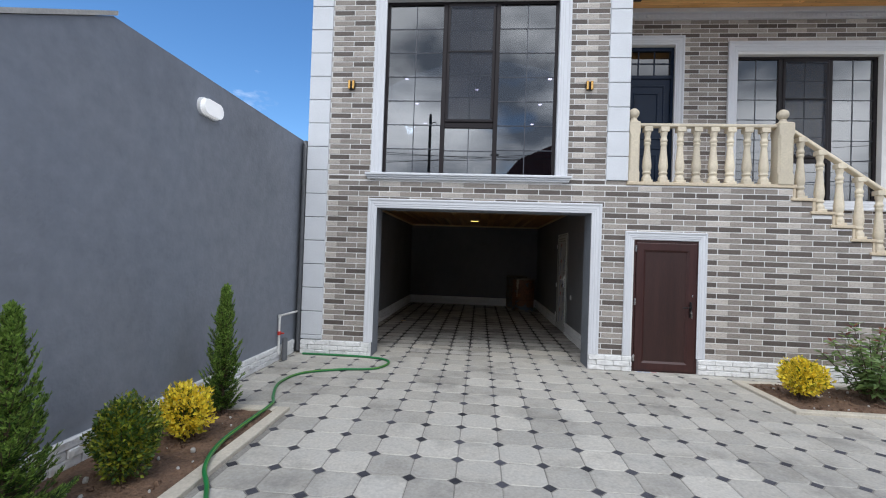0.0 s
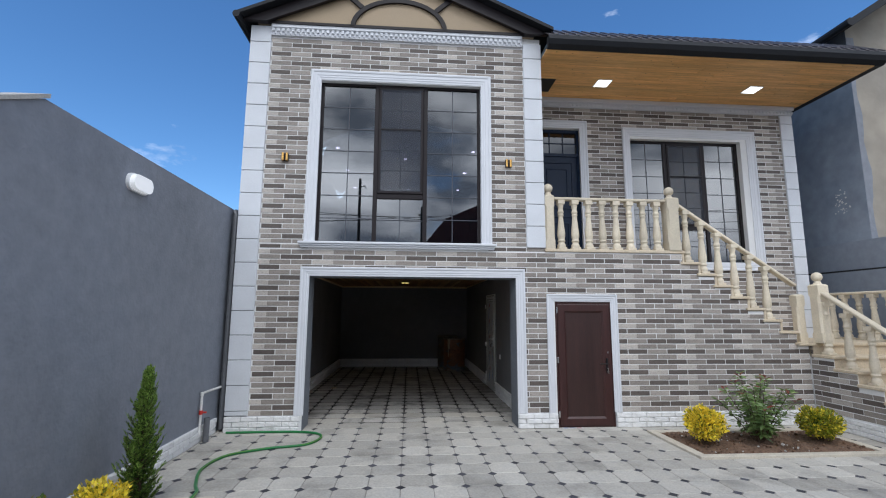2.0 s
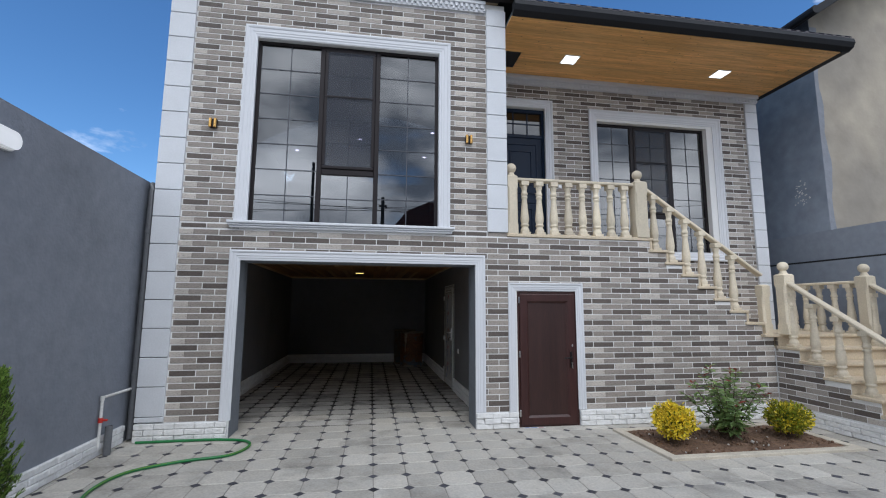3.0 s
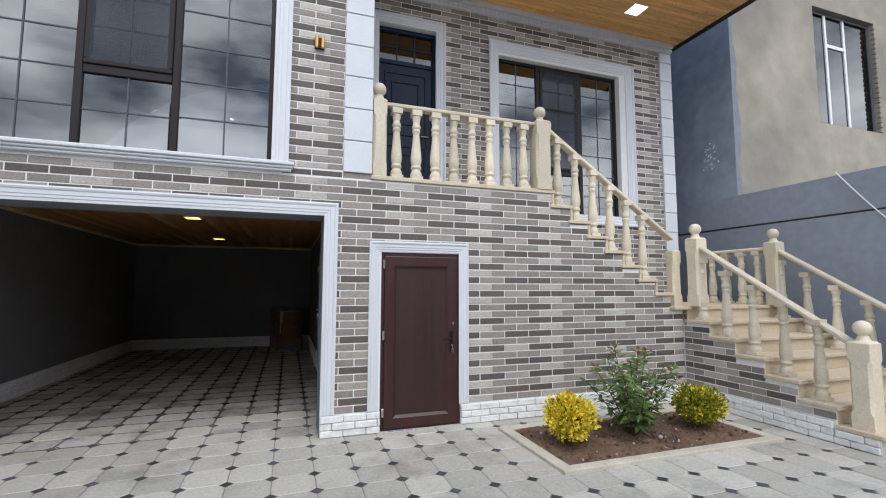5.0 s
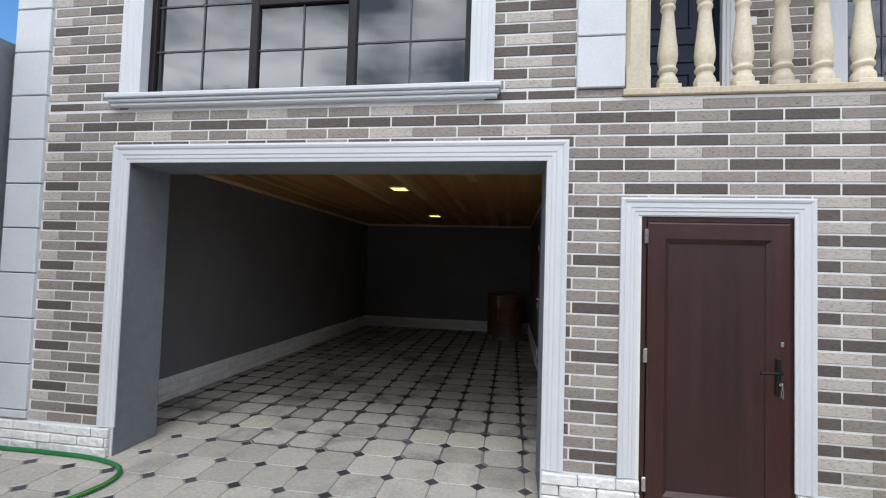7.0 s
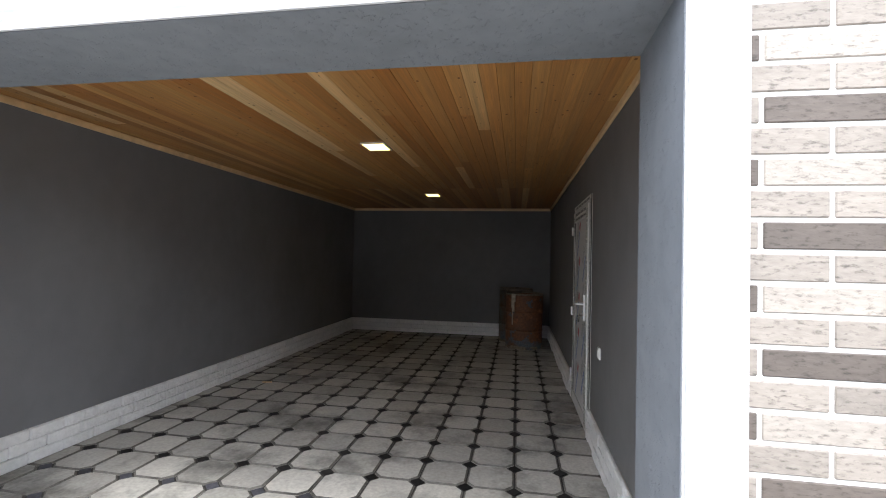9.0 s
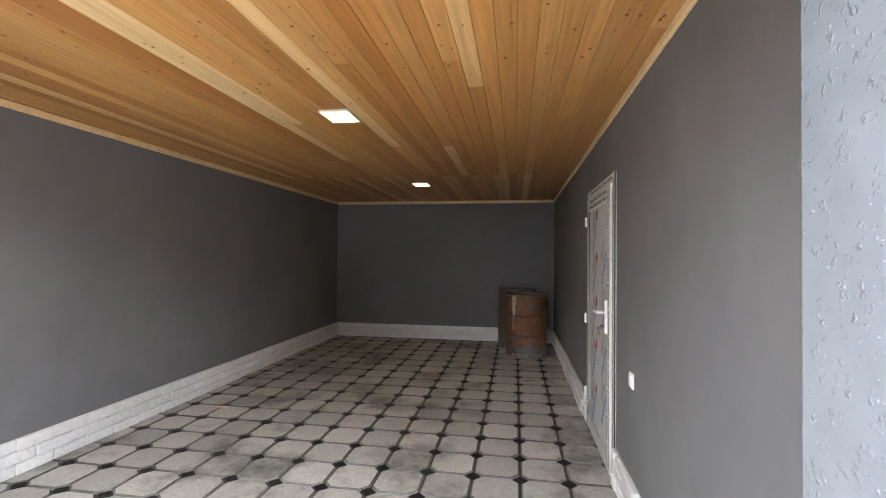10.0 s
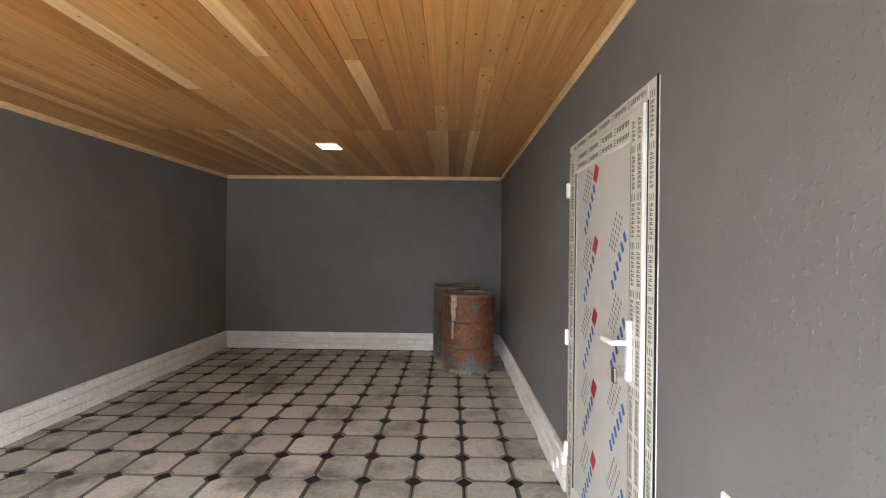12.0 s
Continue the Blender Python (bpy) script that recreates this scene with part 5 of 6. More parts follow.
# ---- fittings ----
def rounded_slab(g, cx, cz, w, h, y0, y1, r, mi=0, n=6):
    pts = []
    for sx, sz, a0 in ((1, 1, 0), (-1, 1, 90), (-1, -1, 180), (1, -1, 270)):
        for i in range(n + 1):
            a = radians(a0 + 90 * i / n)
            pts.append((cx + sx * (w / 2 - r) + r * math.cos(a), cz + sz * (h / 2 - r) + r * math.sin(a)))
    return g.prism(pts, 0, y0, y1, mi)


wl_ = thing("wall_lamp", (LWALL, 4.13, 2.88), "white oval bulkhead lamp on the grey boundary wall", "wall lamp")
part("base", rounded_slab(Geo(), 4.13, 2.88, 0.34, 0.17, LWALL, LWALL + 0.03, 0.08), PVC, wl_, fix=True)
part("diffuser", rounded_slab(Geo(), 4.13, 2.88, 0.31, 0.145, LWALL + 0.03, LWALL + 0.075, 0.07), LAMP_BULK, wl_, "milky white diffuser", fix=True)


def sconce(x, z):
    s = thing("wall_sconce", (x, FACE, z), "small twin-tube polished brass sconce on the brick wall", "wall lamp", "brass sconces")
    part("plate", Geo().box(x - 0.05, x + 0.05, FACE - 0.034, FACE, z - 0.058, z + 0.058, 0.004), BLACK, s, "black back plate")
    for dx in (-0.03, 0.03):
        part("tube", Geo().lathe([(0.014, -0.062), (0.019, -0.058), (0.019, 0.058), (0.014, 0.062)], x + dx, FACE - 0.046, z, 14), GOLD, s, "polished brass tube", smooth=True)


sconce(-1.955, 3.975)
sconce(1.468, 3.975)
sk = thing("wall_socket", (GX1, 8.71, 0.79), "white light switch plate on the grey garage wall", "switch")
part("plate", Geo().box(GX1 - 0.012, GX1, 8.67, 8.75, 0.745, 0.835, 0.005), PVC, sk)
part("rocker", Geo().box(GX1 - 0.018, GX1 - 0.011, 8.685, 8.735, 0.76, 0.82, 0.004), PVC, sk)
bl = thing("door_bell", (3.43, PORCH, 3.9), "small white bell push on the porch wall", "bell push")
part("plate", Geo().box(3.40, 3.46, PORCH - 0.02, PORCH, 3.72, 3.80, 0.004), PVC, bl)
dp = thing("downpipe", (-2.65, 6.44, 0), "grey round downpipe in the corner by the house", "downpipe")
part("pipe", Geo().tube([(-2.65, 6.44, 0.03), (-2.65, 6.44, 3.06), (-2.66, 6.47, 3.14), (-2.68, 6.60, 3.15)], 0.036, 12), GREY_PIPE, dp, smooth=True)
for z in (0.75, 1.6, 2.5):
    part("collar", Geo().lathe([(0.042, 0), (0.042, 0.05)], -2.65, 6.44, z, 12), GREY_PIPE, dp, smooth=True)
tp = thing("water_pipe", (-2.67, 5.85, 0), "white water pipe with a red tap by the wall", "pipe")
part("pipe", Geo().tube([(-2.68, 5.85, 0.10), (-2.68, 5.85, 0.60), (-2.68, 5.865, 0.615), (-2.67, 6.40, 0.61)], 0.015, 10), WHITE_PIPE, tp, smooth=True)
part("valve", Geo().box(-2.665, -2.61, 5.835, 5.865, 0.37, 0.39, 0.006).lathe([(0.024, 0.0), (0.024, 0.05)], -2.68, 5.85, 0.355, 10), RED_VALVE, tp, "red tap handle")
part("elbow", Geo().lathe([(0.02, 0.0), (0.02, 0.045)], -2.68, 5.85, 0.585, 10), WHITE_PIPE, tp)
sb = part("pipe_stub", Geo().lathe([(0.036, 0), (0.036, 0.30), (0.030, 0.30), (0.030, 0.28)], -2.63, 5.93, 0.0, 14), GREY_PIPE, smooth=True)
tagged(sb, "short grey pipe stub standing by the wall", "pipe")


def spline(pts, n=8):
    out = []
    P = [Vector(p) for p in pts]
    for i in range(len(P) - 1):
        a, b, c, d = P[max(i - 1, 0)], P[i], P[i + 1], P[min(i + 2, len(P) - 1)]
        for k in range(n):
            t = k / n
            out.append(0.5 * (2 * b + (c - a) * t + (2 * a - 5 * b + 4 * c - d) * t * t + (3 * b - a - 3 * c + d) * t ** 3))
    return out + [P[-1]]


hose_path = spline([(-2.52, 6.30, 0.016), (-2.0, 6.315, 0.016), (-1.58, 6.30, 0.016), (-1.28, 6.20, 0.016), (-1.19, 5.98, 0.016), (-1.32, 5.68, 0.016), (-1.75, 5.54, 0.016), (-2.12, 5.28, 0.016), (-2.20, 4.85, 0.016), (-2.06, 4.40, 0.02), (-1.92, 4.08, 0.05), (-1.90, 3.60, 0.06), (-1.88, 3.15, 0.06), (-1.77, 2.80, 0.06), (-1.60, 2.55, 0.02), (-1.35, 2.0, 0.016), (-1.4, 1.0, 0.016), (-1.7, -1.0, 0.016)])
hs = thing("garden_hose", (-1.9, 4.5, 0), "long green garden hose lying over the paving and bed", "hose")
part("tube", Geo().tube(hose_path, 0.0155, 10), HOSE, hs, smooth=True)
part("stripe", Geo().tube([p + Vector((0.0115, -0.005, 0.0085)) for p in hose_path], 0.0035, 5), HOSE_STRIPE, hs, "thin yellow line", smooth=True)


# ---- drums ----
def drum(x, y, turn, mats, label, h=0.92, r=0.31):
    d = thing("steel_drum", (x, y, 0), label, "drum", "old drums")
    prof = [(r - 0.012, 0.0), (r + 0.006, 0.004), (r + 0.008, 0.02), (r, 0.03), (r, h * 0.31), (r + 0.010, h * 0.33), (r, h * 0.35), (r, h * 0.64), (r + 0.010, h * 0.66), (r, h * 0.68), (r, h - 0.03), (r + 0.007, h - 0.02), (r + 0.007, h - 0.004), (r - 0.004, h), (r - 0.012, h - 0.01), (r - 0.014, 0.03)]
    fine = []
    for (r0, z0), (r1, z1) in zip(prof, prof[1:]):
        n = max(1, int(abs(z1 - z0) / 0.022))
        fine += [(r0 + (r1 - r0) * q / n, z0 + (z1 - z0) * q / n) for q in range(n)]
    g = Geo()
    g.lathe(fine + [prof[-1]], 0, 0, 0, 72)
    # dents
    g.v = [(vx * (1 + 0.05 * noise.noise(Vector((vx * 3, vy * 3 + turn, vz * 2)))), vy * (1 + 0.05 * noise.noise(Vector((vx * 3 + 5, vy * 3 + turn, vz * 2)))), vz + (0.012 * noise.noise(Vector((vx * 4, vy * 4, turn))) if vz > h * 0.8 else 0)) for vx, vy, vz in g.v]
    # old paint holds on round the foot, in flakes above it, and bare along the rim
    for i, f in enumerate(g.f):
        c = sum((Vector(g.v[k]) for k in f), Vector()) / len(f)
        flake = noise.noise(Vector((c.x * 7, c.y * 7 + turn, c.z * 9))) + 0.5 * noise.noise(Vector((c.x * 21, c.y * 21, c.z * 30)))
        foot = c.z < h * (0.17 + 0.13 * noise.noise(Vector((c.x * 5, c.y * 5 + turn, 2.0))) + 0.08 * flake)
        g.m[i] = 2 if c.z > h - 0.03 or (c.z < 0.05 and flake > -0.2) else 1 if foot or flake > 0.5 else 0
    ob = part("shell", g, mats, d, smooth=True)
    ob.location = (x, y, 0)
    return d


dr = drum(1.285, 13.02, 0.0, [RUST, RUST_BLUE, RUST_RIM], "open rusty steel drum with faded blue foot in the corner")
g = Geo()
for k, (a, z0, z1, w) in enumerate(((232, 0.40, 0.90, 0.012), (236, 0.62, 0.91, 0.016), (229, 0.68, 0.91, 0.010), (240, 0.78, 0.91, 0.012))):
    ca, sa = math.cos(radians(a)), math.sin(radians(a))
    m = Matrix.Translation((1.285 + 0.312 * ca, 13.02 + 0.312 * sa, (z0 + z1) / 2)) @ Matrix.Rotation(radians(a), 4, 'Z')
    g.box(-0.004, 0.006, -w, w, -(z1 - z0) / 2, (z1 - z0) / 2, 0.003, m=m)
part("paint_drip", g, DRIP, dr, "dried pale paint drips")
drum(1.14, 13.60, 3.0, [RUST_GREY, RUST_BLUE, RUST_RIM], "grey rust-stained steel drum behind the other", 0.96, 0.30)

# small litter
stick = part("wood_stick", Geo().box(-0.055, 0.055, -0.006, 0.006, -0.006, 0.006, 0.002), PINE_TRIM)
stick.matrix_world = pose(-1.667, 10.0, 0.007, 0, 0, 12)
tagged(stick, "short pale wooden stick on the garage paving", "stick")
lt = thing("film_scrap", (2.4, 6.36, 0.0), "scrap of printed plastic film at the brown door", "litter")
part("sheet", Geo().box(2.20, 2.52, 6.345, 6.385, -0.002, 0.0015), FILM, lt)
part("print", Geo().box(2.23, 2.29, 6.35, 6.372, 0.0016, 0.0022).box(2.32, 2.40, 6.35, 6.368, 0.0016, 0.0022), INK_BLUE, lt, "blue print")
part("red_print", Geo().box(2.42, 2.49, 6.35, 6.37, 0.0016, 0.0022), INK_RED, lt, "red print")

# ---- planting beds ----
def bed(name, x0, x1, y0, y1, kerbs, label):
    kb = setting("trim_kerb_" + name, Geo().box(*kerbs[0], -0.02, 0.03, 0.006), EDGING, "pale concrete edging of the planting bed", "kerb")
    for k in kerbs[1:]:
        part("edging", Geo().box(*k, -0.02, 0.028, 0.006), EDGING, kb)
    g = Geo()
    nx, ny = int((x1 - x0) / 0.035), int((y1 - y0) / 0.035)
    for j in range(ny + 1):
        for i in range(nx + 1):
            x, y = x0 + (x1 - x0) * i / nx, y0 + (y1 - y0) * j / ny
            z = 0.022 + 0.028 * noise.noise(Vector((x * 2.2, y * 2.2, 1.0))) + 0.022 * noise.noise(Vector((x * 9, y * 9, 4.0))) + 0.012 * noise.noise(Vector((x * 27, y * 27, 7.0)))
            edge = min(x - x0, x1 - x, y - y0, y1 - y)
            g.v.append((x, y, max(0.004, z) if edge > 0.01 else 0.004))
    for j in range(ny):
        for i in range(nx):
            a = j * (nx + 1) + i
            g.f.append((a, a + 1, a + nx + 2, a + nx + 1))
            g.m.append(0)
    so = part("soil_" + name, g, SOIL, smooth=True)
    tagged(so, label, "soil", kind="structure")
    rr = random.Random(len(name) + nx)
    g = Geo()
    for _ in range(int((x1 - x0) * (y1 - y0) * 110)):
        x, y, s = rr.uniform(x0 + 0.03, x1 - 0.03), rr.uniform(y0 + 0.03, y1 - 0.03), rr.choice((0.006, 0.008, 0.010, 0.014, 0.02))
        m = pose(x, y, 0.03, rr.uniform(0, 360), rr.uniform(0, 360), rr.uniform(0, 360))
        g.box(-s, s, -s * 0.8, s * 0.8, -s * 0.6, s * 0.6, s * 0.4, 0 if rr.random() < 0.85 else 1, m=m)
    cl = part("soil_clods", g, [SOIL, KERB])
    tagged(cl, "loose brown clods and pale pebbles on the soil", "soil clods", kind="stuff")


bed("1", LWALL + 0.03, -1.84, -2.5, 3.97, ((-1.85, -1.74, -2.5, 4.08), (LWALL + 0.03, -1.85, 3.97, 4.08)), "brown soil of the long bed along the grey wall")
bed("2", 3.44, 5.68, 4.98, 5.98, ((3.33, 5.79, 4.88, 4.98), (3.33, 3.44, 4.98, 6.08), (5.68, 5.79, 4.98, 6.08), (3.44, 5.68, 5.98, 6.08)), "brown soil of the small bed by the house")


# ---- plants ----
def leaf(g, p, d, nrm, ln, wd, mi=0, fold=0.25):
    """A pointed leaf of four triangles, folded along its rib."""
    d = d.normalized()
    s = d.cross(nrm)
    if s.length < 1e-4:
        s = d.cross(Vector((0.3, 0.8, 0.5)))
    s.normalize()
    n = s.cross(d)
    k = len(g.v)
    mid = p + d * (ln * 0.45)
    g.v += [tuple(p), tuple(mid + s * (wd / 2) + n * (wd * fold)), tuple(p + d * ln), tuple(mid - s * (wd / 2) + n * (wd * fold)), tuple(mid)]
    g.f += [(k, k + 1, k + 4), (k + 4, k + 1, k + 2), (k, k + 4, k + 3), (k + 4, k + 2, k + 3)]
    g.m += [mi] * 4


def conifer(x, y, h, r, seed, label, slim):
    """Upright young thuja: rising plumes of fine sprays that stand apart towards the top."""
    rr = random.Random(seed)
    t = thing("conifer", (x, y, 0.02), label, "conifer", "young conifers")
    base = Vector((x, y, 0.02))
    part("trunk", Geo().tube([base, base + Vector((0.01, 0, h * 0.5)), base + Vector((0, 0.01, h * 0.93))], [0.016, 0.010, 0.003], 8), BARK, t, smooth=True)
    g, tw = Geo(), Geo()
    up_z = Vector((0, 0, 1))

    def spray(p0, p1, flat, shade=0.2):
        """Fine scale leaves in a flat fan along one side shoot."""
        d = p1 - p0
        ln = d.length
        d.normalize()
        m = max(6, int(ln * 190))
        for j in range(m):
            q = (j + rr.random()) / m
            s = 1 if j % 2 else -1
            dd = (d + flat * (s * rr.uniform(0.3, 0.75)) + Vector((rr.uniform(-.2, .2), rr.uniform(-.2, .2), rr.uniform(-.15, .3)))).normalized()
            L = rr.uniform(0.019, 0.034) * (1.25 - 0.6 * q)
            # dark leaves crowd inside and low down, painting the shade within the plant
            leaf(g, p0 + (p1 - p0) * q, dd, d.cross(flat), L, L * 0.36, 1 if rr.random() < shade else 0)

    n = int(200 * h)
    for i in range(n):
        f = ((i + rr.random()) / n) ** 1.2
        swell = min(1.0, 0.85 + 1.2 * f) if slim > 0.8 else min(1.0, 0.70 + 1.3 * f)
        cone = max(0.06, (1 - f) ** (0.82 * slim))
        reach = r * 1.15 * swell * cone * rr.choice((0.6, 0.8, 0.95, 1.05, 1.3)) * rr.uniform(0.85, 1.1)
        a = i * 2.399 + rr.uniform(-0.5, 0.5)
        out = Vector((math.cos(a), math.sin(a), 0))
        rise = reach * (0.35 + 0.9 * f + rr.uniform(-0.2, 0.3)) + 0.025
        z1 = 0.08 * h + 0.92 * h * f
        p0 = base + Vector((0, 0, max(0.03, z1 - rise)))
        p2 = base + out * reach + Vector((0, 0, z1))
        p1 = (p0 + p2) / 2 + out * reach * 0.12 - up_z * rise * 0.10
        pts = spline([p0, p1, p2], 7)
        tw.tube(pts, [0.0040 - 0.0028 * k / (len(pts) - 1) for k in range(len(pts))], 4)
        side = out.cross(up_z)
        plane = (side + up_z * rr.uniform(-0.7, 0.7)).normalized()
        m = max(7, int((p2 - p0).length * 62))
        for k in range(m):
            q = 0.08 + 0.92 * (k + rr.random() * 0.6) / m
            e = q * (len(pts) - 1)
            w = min(int(e), len(pts) - 2)
            va, vb = Vector(pts[w]), Vector(pts[w + 1])
            p = va + (vb - va) * (e - w)
            d = (vb - va).normalized()
            s = 1 if k % 2 else -1
            dd = (d * 0.9 + plane * (s * rr.uniform(0.45, 0.9)) + Vector((rr.uniform(-.3, .3), rr.uniform(-.3, .3), rr.uniform(-.05, .35)))).normalized()
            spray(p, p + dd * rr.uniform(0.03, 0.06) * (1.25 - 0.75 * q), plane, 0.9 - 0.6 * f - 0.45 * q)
        spray(p2 - (p2 - p1) * 0.3, p2 + (p2 - p1).normalized() * 0.03, plane)
    spray(base + Vector((0, 0, h * 0.85)), base + Vector((0, 0.01, h)), Vector((1, 0, 0)))
    part("twig", tw, BARK, t, kind="stuff")
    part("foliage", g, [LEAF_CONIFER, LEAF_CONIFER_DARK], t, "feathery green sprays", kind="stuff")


def bush(name, x, y, w, h, seed, mats, shares, label, n=1500, size=0.042, lift=0.1):
    rr = random.Random(seed)
    t = thing(name, (x, y, 0.02), label, "bush", "small bushes")
    c = Vector((x, y, 0.02 + h * (0.5 + lift / 2)))
    st_ = Geo()
    g = Geo()
    for i in range(16):
        a = i * 2.4
        tip = c + Vector((math.cos(a) * w * 0.36, math.sin(a) * w * 0.36, h * rr.uniform(-0.05, 0.3)))
        st_.tube([(x + 0.02 * math.cos(a), y + 0.02 * math.sin(a), 0.0), (x + 0.10 * w * math.cos(a), y + 0.1 * w * math.sin(a), h * 0.25), tuple(tip)], [0.008, 0.006, 0.002], 5)
    for i in range(n):
        v = Vector((rr.gauss(0, 1), rr.gauss(0, 1), rr.gauss(0, 1))).normalized()
        lump = 1 + 0.34 * noise.noise(v * 2.3 + Vector((seed, 0, 0))) + 0.20 * noise.noise(v * 5.5 + Vector((0, seed, 0)))
        rad = (rr.random() ** 0.35) * lump
        p = c + Vector((v.x * w / 2, v.y * w / 2, v.z * h * (0.5 - lift / 2))) * rad
        if p.z < 0.04:
            continue
        d = (v * 0.8 + Vector((rr.uniform(-.8, .8), rr.uniform(-.8, .8), rr.uniform(0.0, 0.9)))).normalized()
        q = rr.random()
        mi = 0
        acc = 0
        for k, s in enumerate(shares):
            acc += s
            if q < acc:
                mi = k
                break
        # inner leaves take the last colour; dark green there stands for inner shade
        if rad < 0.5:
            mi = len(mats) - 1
        ln = size * rr.uniform(0.7, 1.2)
        leaf(g, p, d, v + Vector((0, 0, 0.6)), ln, ln * 0.6, mi)
    part("stems", st_, BARK, t, smooth=True)
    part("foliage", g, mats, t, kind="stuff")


def shrub(x, y, w, h, seed, label):
    rr = random.Random(seed)
    t = thing("shrub", (x, y, 0.02), label, "shrub")
    g = Geo()
    for i in range(17):
        a = i * 2.399 + rr.uniform(-0.3, 0.3)
        rad = w / 2 * math.sqrt((i + 0.5) / 17) * rr.uniform(0.8, 1.1)
        hh = h * (1 - 0.55 * (rad / (w / 2)) ** 1.6) * rr.uniform(0.8, 1.05)
        p0 = Vector((x + 0.03 * math.cos(a), y + 0.03 * math.sin(a), 0.0))
        p1 = Vector((x + rad * 0.45 * math.cos(a), y + rad * 0.45 * math.sin(a), hh * 0.5))
        p2 = Vector((x + rad * math.cos(a), y + rad * 0.85 * math.sin(a), hh))
        path = spline([p0, p1, p2], 10)
        stem = part("stem", Geo().tube(path, [0.009 - 0.007 * k / (len(path) - 1) for k in range(len(path))], 6), BARK, t, smooth=True)
        n = int(22 + 54 * hh)
        for j in range(n):
            f = 0.25 + 0.75 * (j + rr.random() * 0.5) / n
            q = f * (len(path) - 1)
            k = min(int(q), len(path) - 2)
            p = path[k].lerp(path[k + 1], q - k)
            aa = j * 2.4 + rr.uniform(-0.5, 0.5)
            axis = (path[k + 1] - path[k]).normalized()
            o = Vector((math.cos(aa), math.sin(aa), 0))
            d = (o + axis * (0.05 + 0.45 * f) + Vector((0, 0, rr.uniform(-0.85, 0.2)))).normalized()
            ln = rr.uniform(0.095, 0.155) * (1.05 - 0.35 * f)
            tip = f > 0.9 and rr.random() < 0.28
            leaf(g, p + d * 0.012, d, axis + Vector((0, 0, 0.8)), ln, ln * 0.45, 1 if tip else 0, 0.18)
    part("foliage", g, [LEAF_SHRUB, LEAF_RED], t, "glossy pointed leaves with a few red tips", kind="stuff")


conifer(-2.36, 2.03, 1.16, 0.215, 1, "young green thuja in the bed by the grey wall", 0.85)
conifer(-2.29, 3.86, 1.14, 0.15, 2, "slim dark green thuja at the end of the bed", 0.75)
bush("green_bush", -2.19, 2.62, 0.37, 0.52, 3, [LEAF_DARK, LEAF_LIME, LEAF_CONIFER], (0.42, 0.46), "rounded dark green bush with lime tips", 4800, 0.032, 0.05)
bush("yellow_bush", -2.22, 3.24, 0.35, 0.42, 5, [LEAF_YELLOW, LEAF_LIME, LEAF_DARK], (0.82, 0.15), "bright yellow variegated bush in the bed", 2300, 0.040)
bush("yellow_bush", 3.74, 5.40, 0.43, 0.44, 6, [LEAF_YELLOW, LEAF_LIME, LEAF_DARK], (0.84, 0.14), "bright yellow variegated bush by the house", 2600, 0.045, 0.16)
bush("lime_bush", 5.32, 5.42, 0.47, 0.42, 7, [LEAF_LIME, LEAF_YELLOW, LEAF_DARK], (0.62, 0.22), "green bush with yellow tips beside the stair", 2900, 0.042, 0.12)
shrub(4.50, 5.45, 1.25, 1.03, 9, "tall shrub with glossy green leaves by the brick wall")


# ---- white split-brick plinths ----
def plinth(parent, axis, fixed, a, b, out, h=0.2, rows=3, ln=0.225, thick=0.04, seed=0):
    """Courses of white bricks along x (axis 0) or y (axis 1), proud of a wall face by out."""
    rr = random.Random(seed)
    rh = h / rows
    sgn = 1 if out > 0 else -1
    for r in range(rows):
        p = a - (r % 2) * ln * 0.5
        while p < b - 0.005:
            q0, q1 = max(a, p), min(b, p + ln)
            p += ln
            if q1 - q0 < 0.025:
                continue
            t = thick + rr.choice((0, 0.003, 0.007, 0.012))
            c = fixed + sgn * (abs(out) - t / 2 + (t - thick))
            size = (q1 - q0 - 0.005, t, rh - 0.005) if axis == 0 else (t, q1 - q0 - 0.005, rh - 0.005)
            place = ((q0 + q1) / 2, c, rh * (r + 0.5)) if axis == 0 else (c, (q0 + q1) / 2, rh * (r + 0.5))
            piece("plinth_brick", parent, place, size, WHITE_BRICK, 0.007)


pl = setting("baseboard_house", Geo().box(-2.585, -1.55, FACE - 0.004, FACE + 0.01, 0, 0.207).box(1.565, 2.15, FACE - 0.004, FACE + 0.01, 0, 0.207).box(3.03, STAIR_X, FACE - 0.004, FACE + 0.01, 0, 0.207), WHITE_STONE, "white split-brick plinth along the house", "plinth")
for k, (a, b) in enumerate(((-2.585, -1.545), (1.56, 2.15), (3.03, STAIR_X - 0.02))):
    plinth(pl, 0, FACE, a, b, -0.03, h=0.21, thick=0.026, seed=k)
pl = setting("baseboard_stair", Geo().box(STAIR_X - 0.004, STAIR_X + 0.01, LOW_Y0, FACE - 0.03, 0, 0.13), WHITE_STONE, "white split-brick plinth along the stair", "plinth")
plinth(pl, 1, STAIR_X, LOW_Y0, LOW_Y0 + LOW_TREAD + 0.02, -0.025, h=0.132, rows=2, thick=0.02, seed=4)
plinth(pl, 1, STAIR_X, LOW_Y0 + LOW_TREAD + 0.02, FACE - 0.031, -0.025, h=0.2, rows=3, thick=0.02, seed=5)
pl = setting("baseboard_left", Geo().box(LWALL - 0.002, LWALL + 0.004, -4, 6.38, 0, 0.198), WHITE_STONE, "white split-brick plinth along the grey boundary wall", "plinth")
plinth(pl, 1, LWALL, -1.0, 6.38, 0.03, thick=0.026, ln=0.24, seed=6)
